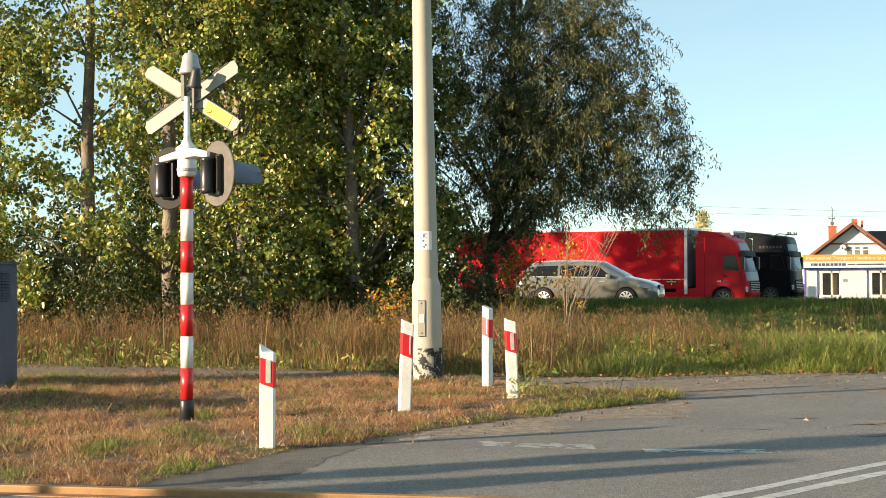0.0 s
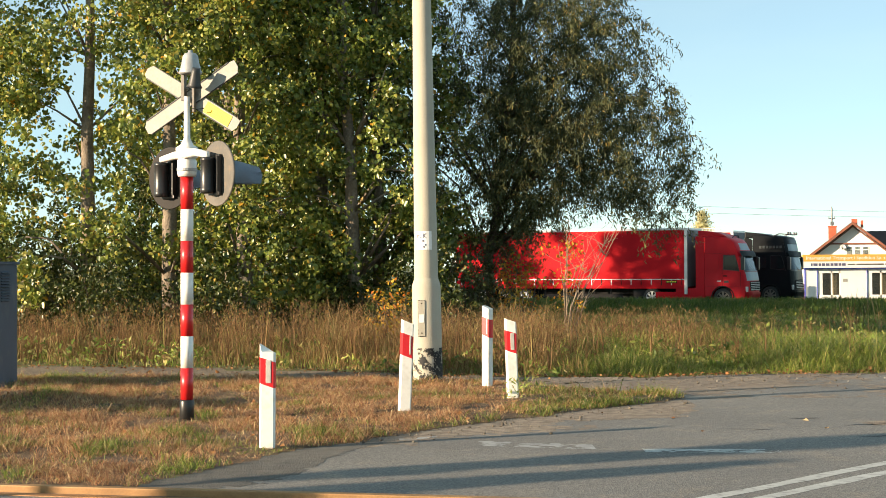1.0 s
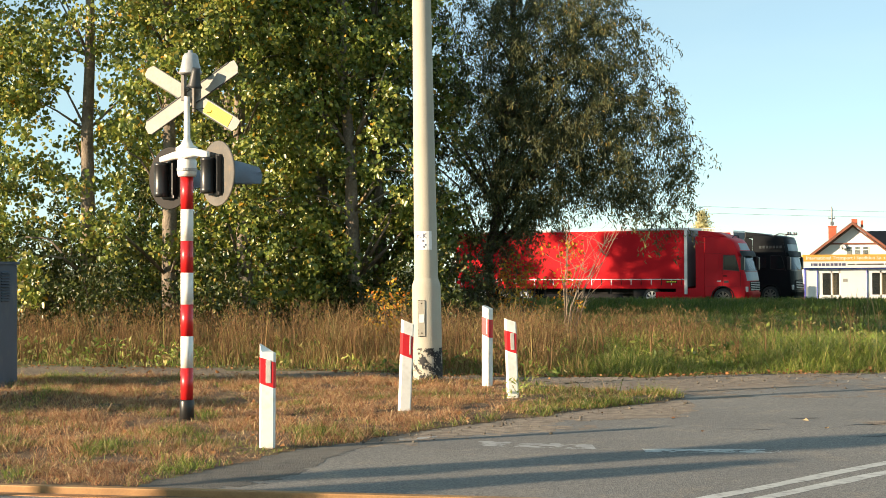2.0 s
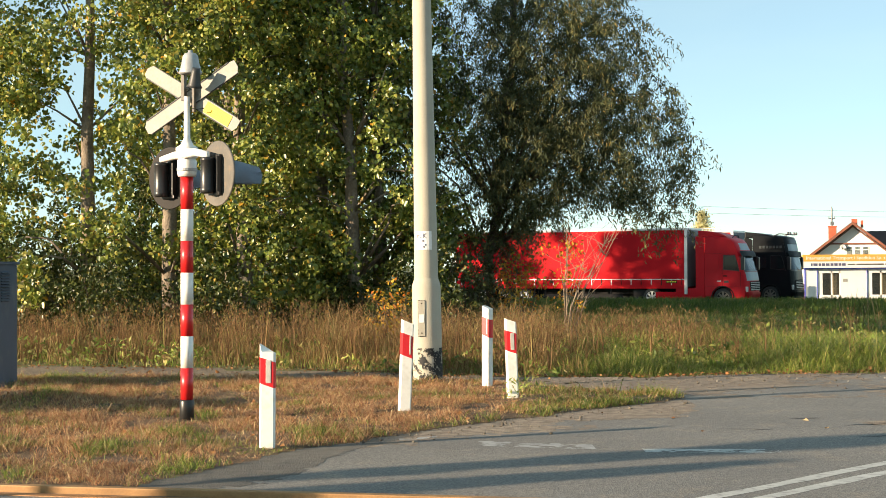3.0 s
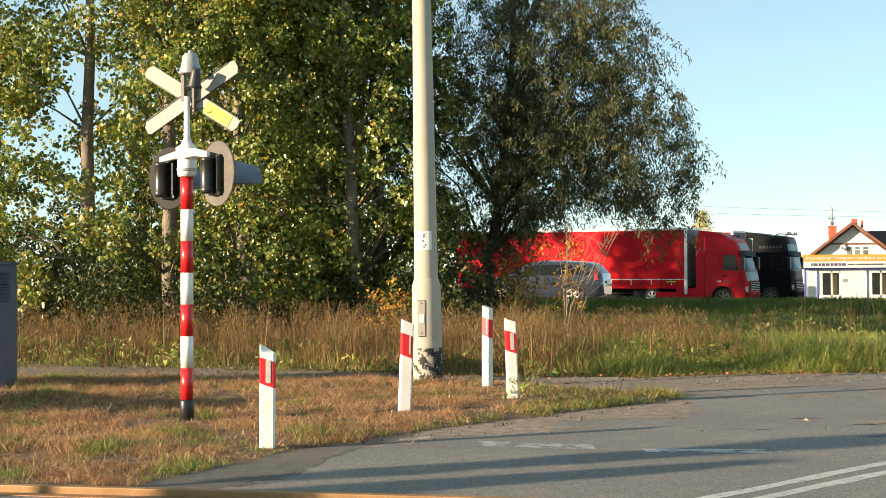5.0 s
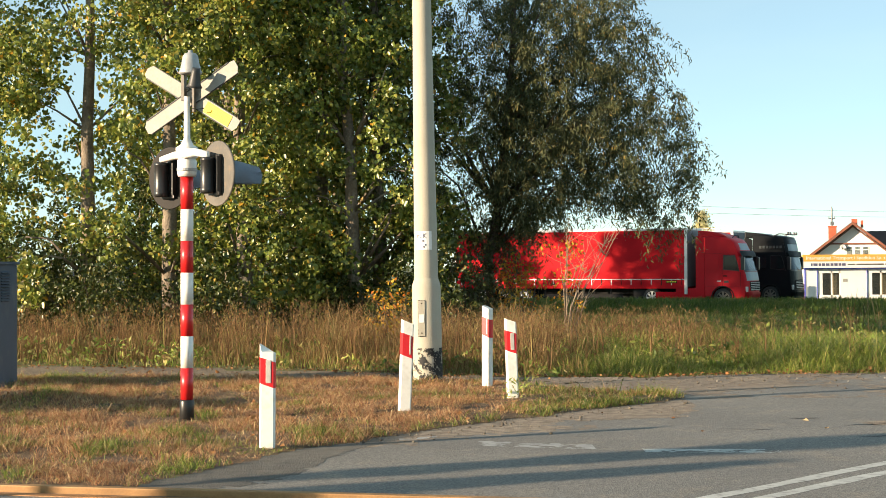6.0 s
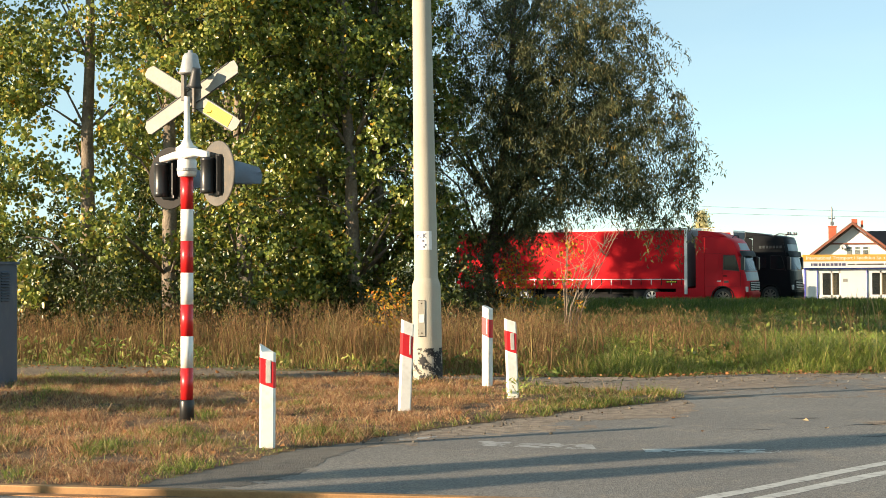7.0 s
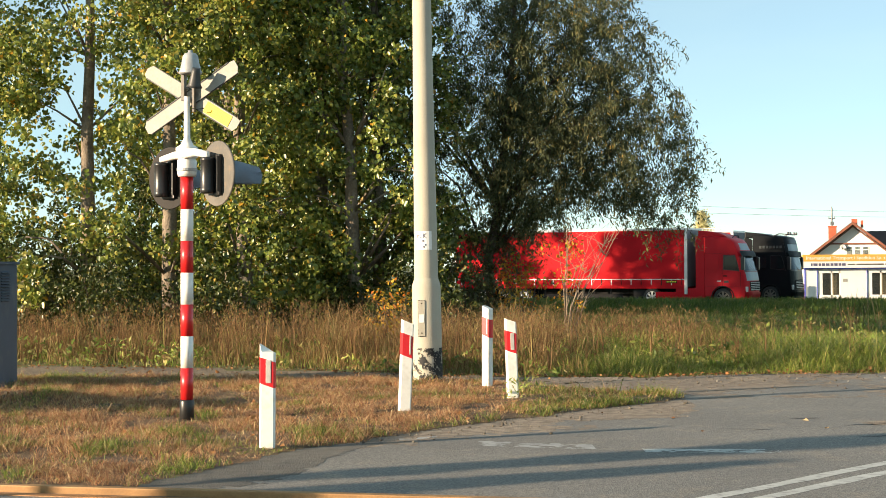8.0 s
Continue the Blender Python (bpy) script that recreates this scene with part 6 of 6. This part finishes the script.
def build_house():
    h = thing("house", "white gabled house with dark tiled roof and brown bargeboards", "house", pose(32.12, 115.0, -1.0, 0, 0, -17))
    # the gable faces the yard; the roof falls to both sides
    pitch = 0.78
    ridge, eave = 5.72, 2.8
    half = 3.8
    wall = [(-half + 0.5, 0), (half - 0.5, 0), (half - 0.5, ridge - pitch * (half - 0.5) - 0.25), (0, ridge - 0.25), (-half + 0.5, ridge - pitch * (half - 0.5) - 0.25)]
    part("wall", prism(wall, 0, 8.5), M_RENDERWALL, h, "white rendered gable wall")
    for s in (-1, 1):
        slab = prism([(0, ridge), (s * half, ridge - pitch * half), (s * half, ridge - pitch * half - 0.16), (0, ridge - 0.16)], -0.75, 9.0)
        part("roof", slab, M_TILES, h, "dark tiled roof slope")
        board = prism([(0, ridge + 0.02), (s * (half + 0.05), ridge - pitch * half - 0.02), (s * (half + 0.05), ridge - pitch * half - 0.26), (0, ridge - 0.24)], -0.82, -0.752)
        part("bargeboard", board, M_BROWNWOOD, h, "reddish brown bargeboard")
        inner = prism([(0, ridge - 0.3), (s * (half - 0.3), ridge - 0.3 - pitch * (half - 0.3)), (s * (half - 0.3), ridge - 0.42 - pitch * (half - 0.3)), (0, ridge - 0.42)], -0.1, -0.003)
        part("rafter", inner, M_BROWNWOOD, h)
    part("tie_beam", box(-1.72, 1.72, -0.12, -0.01, 3.95, 4.07), M_BROWNWOOD, h, "brown tie beam across the gable")
    for x in (-0.28, 0.33, 0.94):
        w = part("window", box(x - 0.26, x + 0.26, -0.03, -0.004, 3.0, 3.78), M_SIGNWHITE, h, "small upright window with white blind box")
        part("pane", box(x - 0.20, x + 0.20, -0.045, -0.03, 3.04, 3.50), M_PANE, w, "dark glass pane")
        part("pane", box(x - 0.20, x + 0.20, -0.043, -0.03, 3.55, 3.74), M_PANE, w, "dark upper pane")
    chim = part("chimney", box(-1.9, -1.3, 0.9, 1.5, 3.0, 5.35), M_BRICK, h, "red brick chimney")
    part("cap", box(-1.95, -1.25, 0.85, 1.55, 5.35, 5.45), M_BRICK, chim)
    for x, w in ((-0.15, 0.45), (0.55, 0.2)):
        part("ridge_stack", box(x, x + w, 1.5, 2.0, 5.3, 5.98 if w > 0.3 else 5.86), M_BRICK, h, "small red brick stack")
    part("wing_roof", prism([(-3.4, 2.6), (0, 5.05), (3.4, 2.6), (3.4, 2.45), (0, 4.9), (-3.4, 2.45)], 0, 9, 0, pose(1.0, 3.6, 0, 0, 0, -90)), M_TILES, h, "dark tiled roof of the side wing")
    part("wing_wall", box(3.6, 9.8, 1.0, 6.4, 0, 2.6), M_RENDERWALL, h, "white rendered wing wall")
    dish = thing("satellite_dish", "grey satellite dish on the gable wall", "satellite dish", pose(31.35, 115.02, 2.72, 78, 0, -25))
    part("reflector", turned([(0.0, 0.0), (0.15, 0.015), (0.24, 0.045), (0.25, 0.05), (0.15, 0.02)], 24, cap=False), M_GREYPAINT, dish, "", True)
    part("arm", tube([(0, 0, 0.0), (0, -0.2, 0.25), (0, -0.1, 0.4)], [0.015, 0.015, 0.03], 6), M_CHASSIS, dish)
    # mast with aerial behind
    a = thing("overhead_line_pole", "thin pole with crossarm carrying overhead wires", "utility pole", pose(37.1, 140, -1.0))
    part("shaft", turned([(0.11, 0), (0.07, 7.75)], 10), M_WIRE, a)
    part("crossarm", box(-0.32, 0.32, -0.05, 0.05, 6.72, 6.80), M_WIRE, a)
    for x in (-0.28, 0.0, 0.28):
        part("insulator", turned([(0.04, 0), (0.05, 0.08), (0.02, 0.18)], 8, pose(x, 0, 6.80 if x else 7.75)), M_WIRE, a)
    part("bracket", box(-0.12, 0.16, -0.12, 0.12, 6.15, 6.45), M_WIRE, a, "dark line fitting")
    for y, z0, z1 in ((140.0, 7.35, 6.45), (140.0, 6.65, 5.95)):
        pts = [(37.1 + k * 3.5, y, (z0 + (z1 - z0) * (37.1 + k * 3.5 - 15) / 27 - 0.1 * math.sin(math.pi * ((k + 12) % 8) / 8))) for k in range(-10, 7)]
        me = bpy.data.meshes.new("overhead_wire")
        bm = tube(pts, [0.014] * len(pts), 5)
        bm.to_mesh(me)
        bm.free()
        me.materials.append(M_WIRE)
        tagged(new("overhead_wire", me), "thin dark overhead wire", "wire", "overhead wires")


def build_far_tree():
    r = np.random.default_rng(31)
    n = 260
    z = 3.0 + 5.2 * r.random(n)
    rad = np.interp(z, [3, 5, 8.2], [1.3, 1.6, 0.15]) * np.sqrt(r.random(n))
    a = r.uniform(0, 2 * math.pi, n)
    ends = np.stack([rad * np.cos(a), rad * np.sin(a), z], 1)
    cloud = twig_cloud(ends, 12, 0.6, 0.2, 0.15)
    tree("birch_tree", "distant small birch with thin yellowing crown", "tree", [(0, 0, -0.2), (0, 0, 4), (0.1, 0, 8)], [0.12, 0.08, 0.02], cloud, 0.2, 0.8, 0.6, M_FARLEAF, M_BARK, ends[:20], 1, pose(28.3, 160, -1.0))


build_office()
build_house()
build_far_tree()


# ---- what moves: the two cars on the road, their wheels, the willow in the wind ----
def motions():
    def drive(car, hubs, yaw, path, spin):
        walk(car, [(t, pose(x, y, 0.09, 0, 0, yaw)) for t, x, y in path])
        for h in hubs:
            here = h.matrix_basis.copy()
            walk(h, [(k / FPS, here @ pose(0, 0, 0, 0, (spin * k) % 360, 0)) for k in range(0, int(8 * FPS) + 1)])
    sx, sy, v = 4.78, 48.03, 15.5
    drive(*SILVER, ROAD_YAW, [(t, sx + v * t * RD[0], sy + v * t * RD[1]) for t in (0.0, 1.0, 2.0, 4.0, 6.0, 8.0)], 80)
    bx, by, u = 12.26, 49.51, 18.0
    drive(*BLUE_ONE, ROAD_YAW + 180, [(t, bx - u * (t - 4.5) * RD[0], by - u * (t - 4.5) * RD[1]) for t in (0.0, 2.0, 4.0, 5.0, 6.0, 8.0)], 74)
    sway = ((0.0, -0.45), (1.5, -0.45), (3.0, -0.35), (3.5, -0.15), (4.0, 0.3), (4.5, 0.6), (6.0, 0.65), (7.0, 0.6), (8.0, 0.3))
    for k, crown in enumerate(WILLOW_CROWNS):
        walk(crown, [(t, pose(0, 0, 0, 0.3 * a, a * (0.8 + 0.25 * k), 0)) for t, a in sway])


motions()
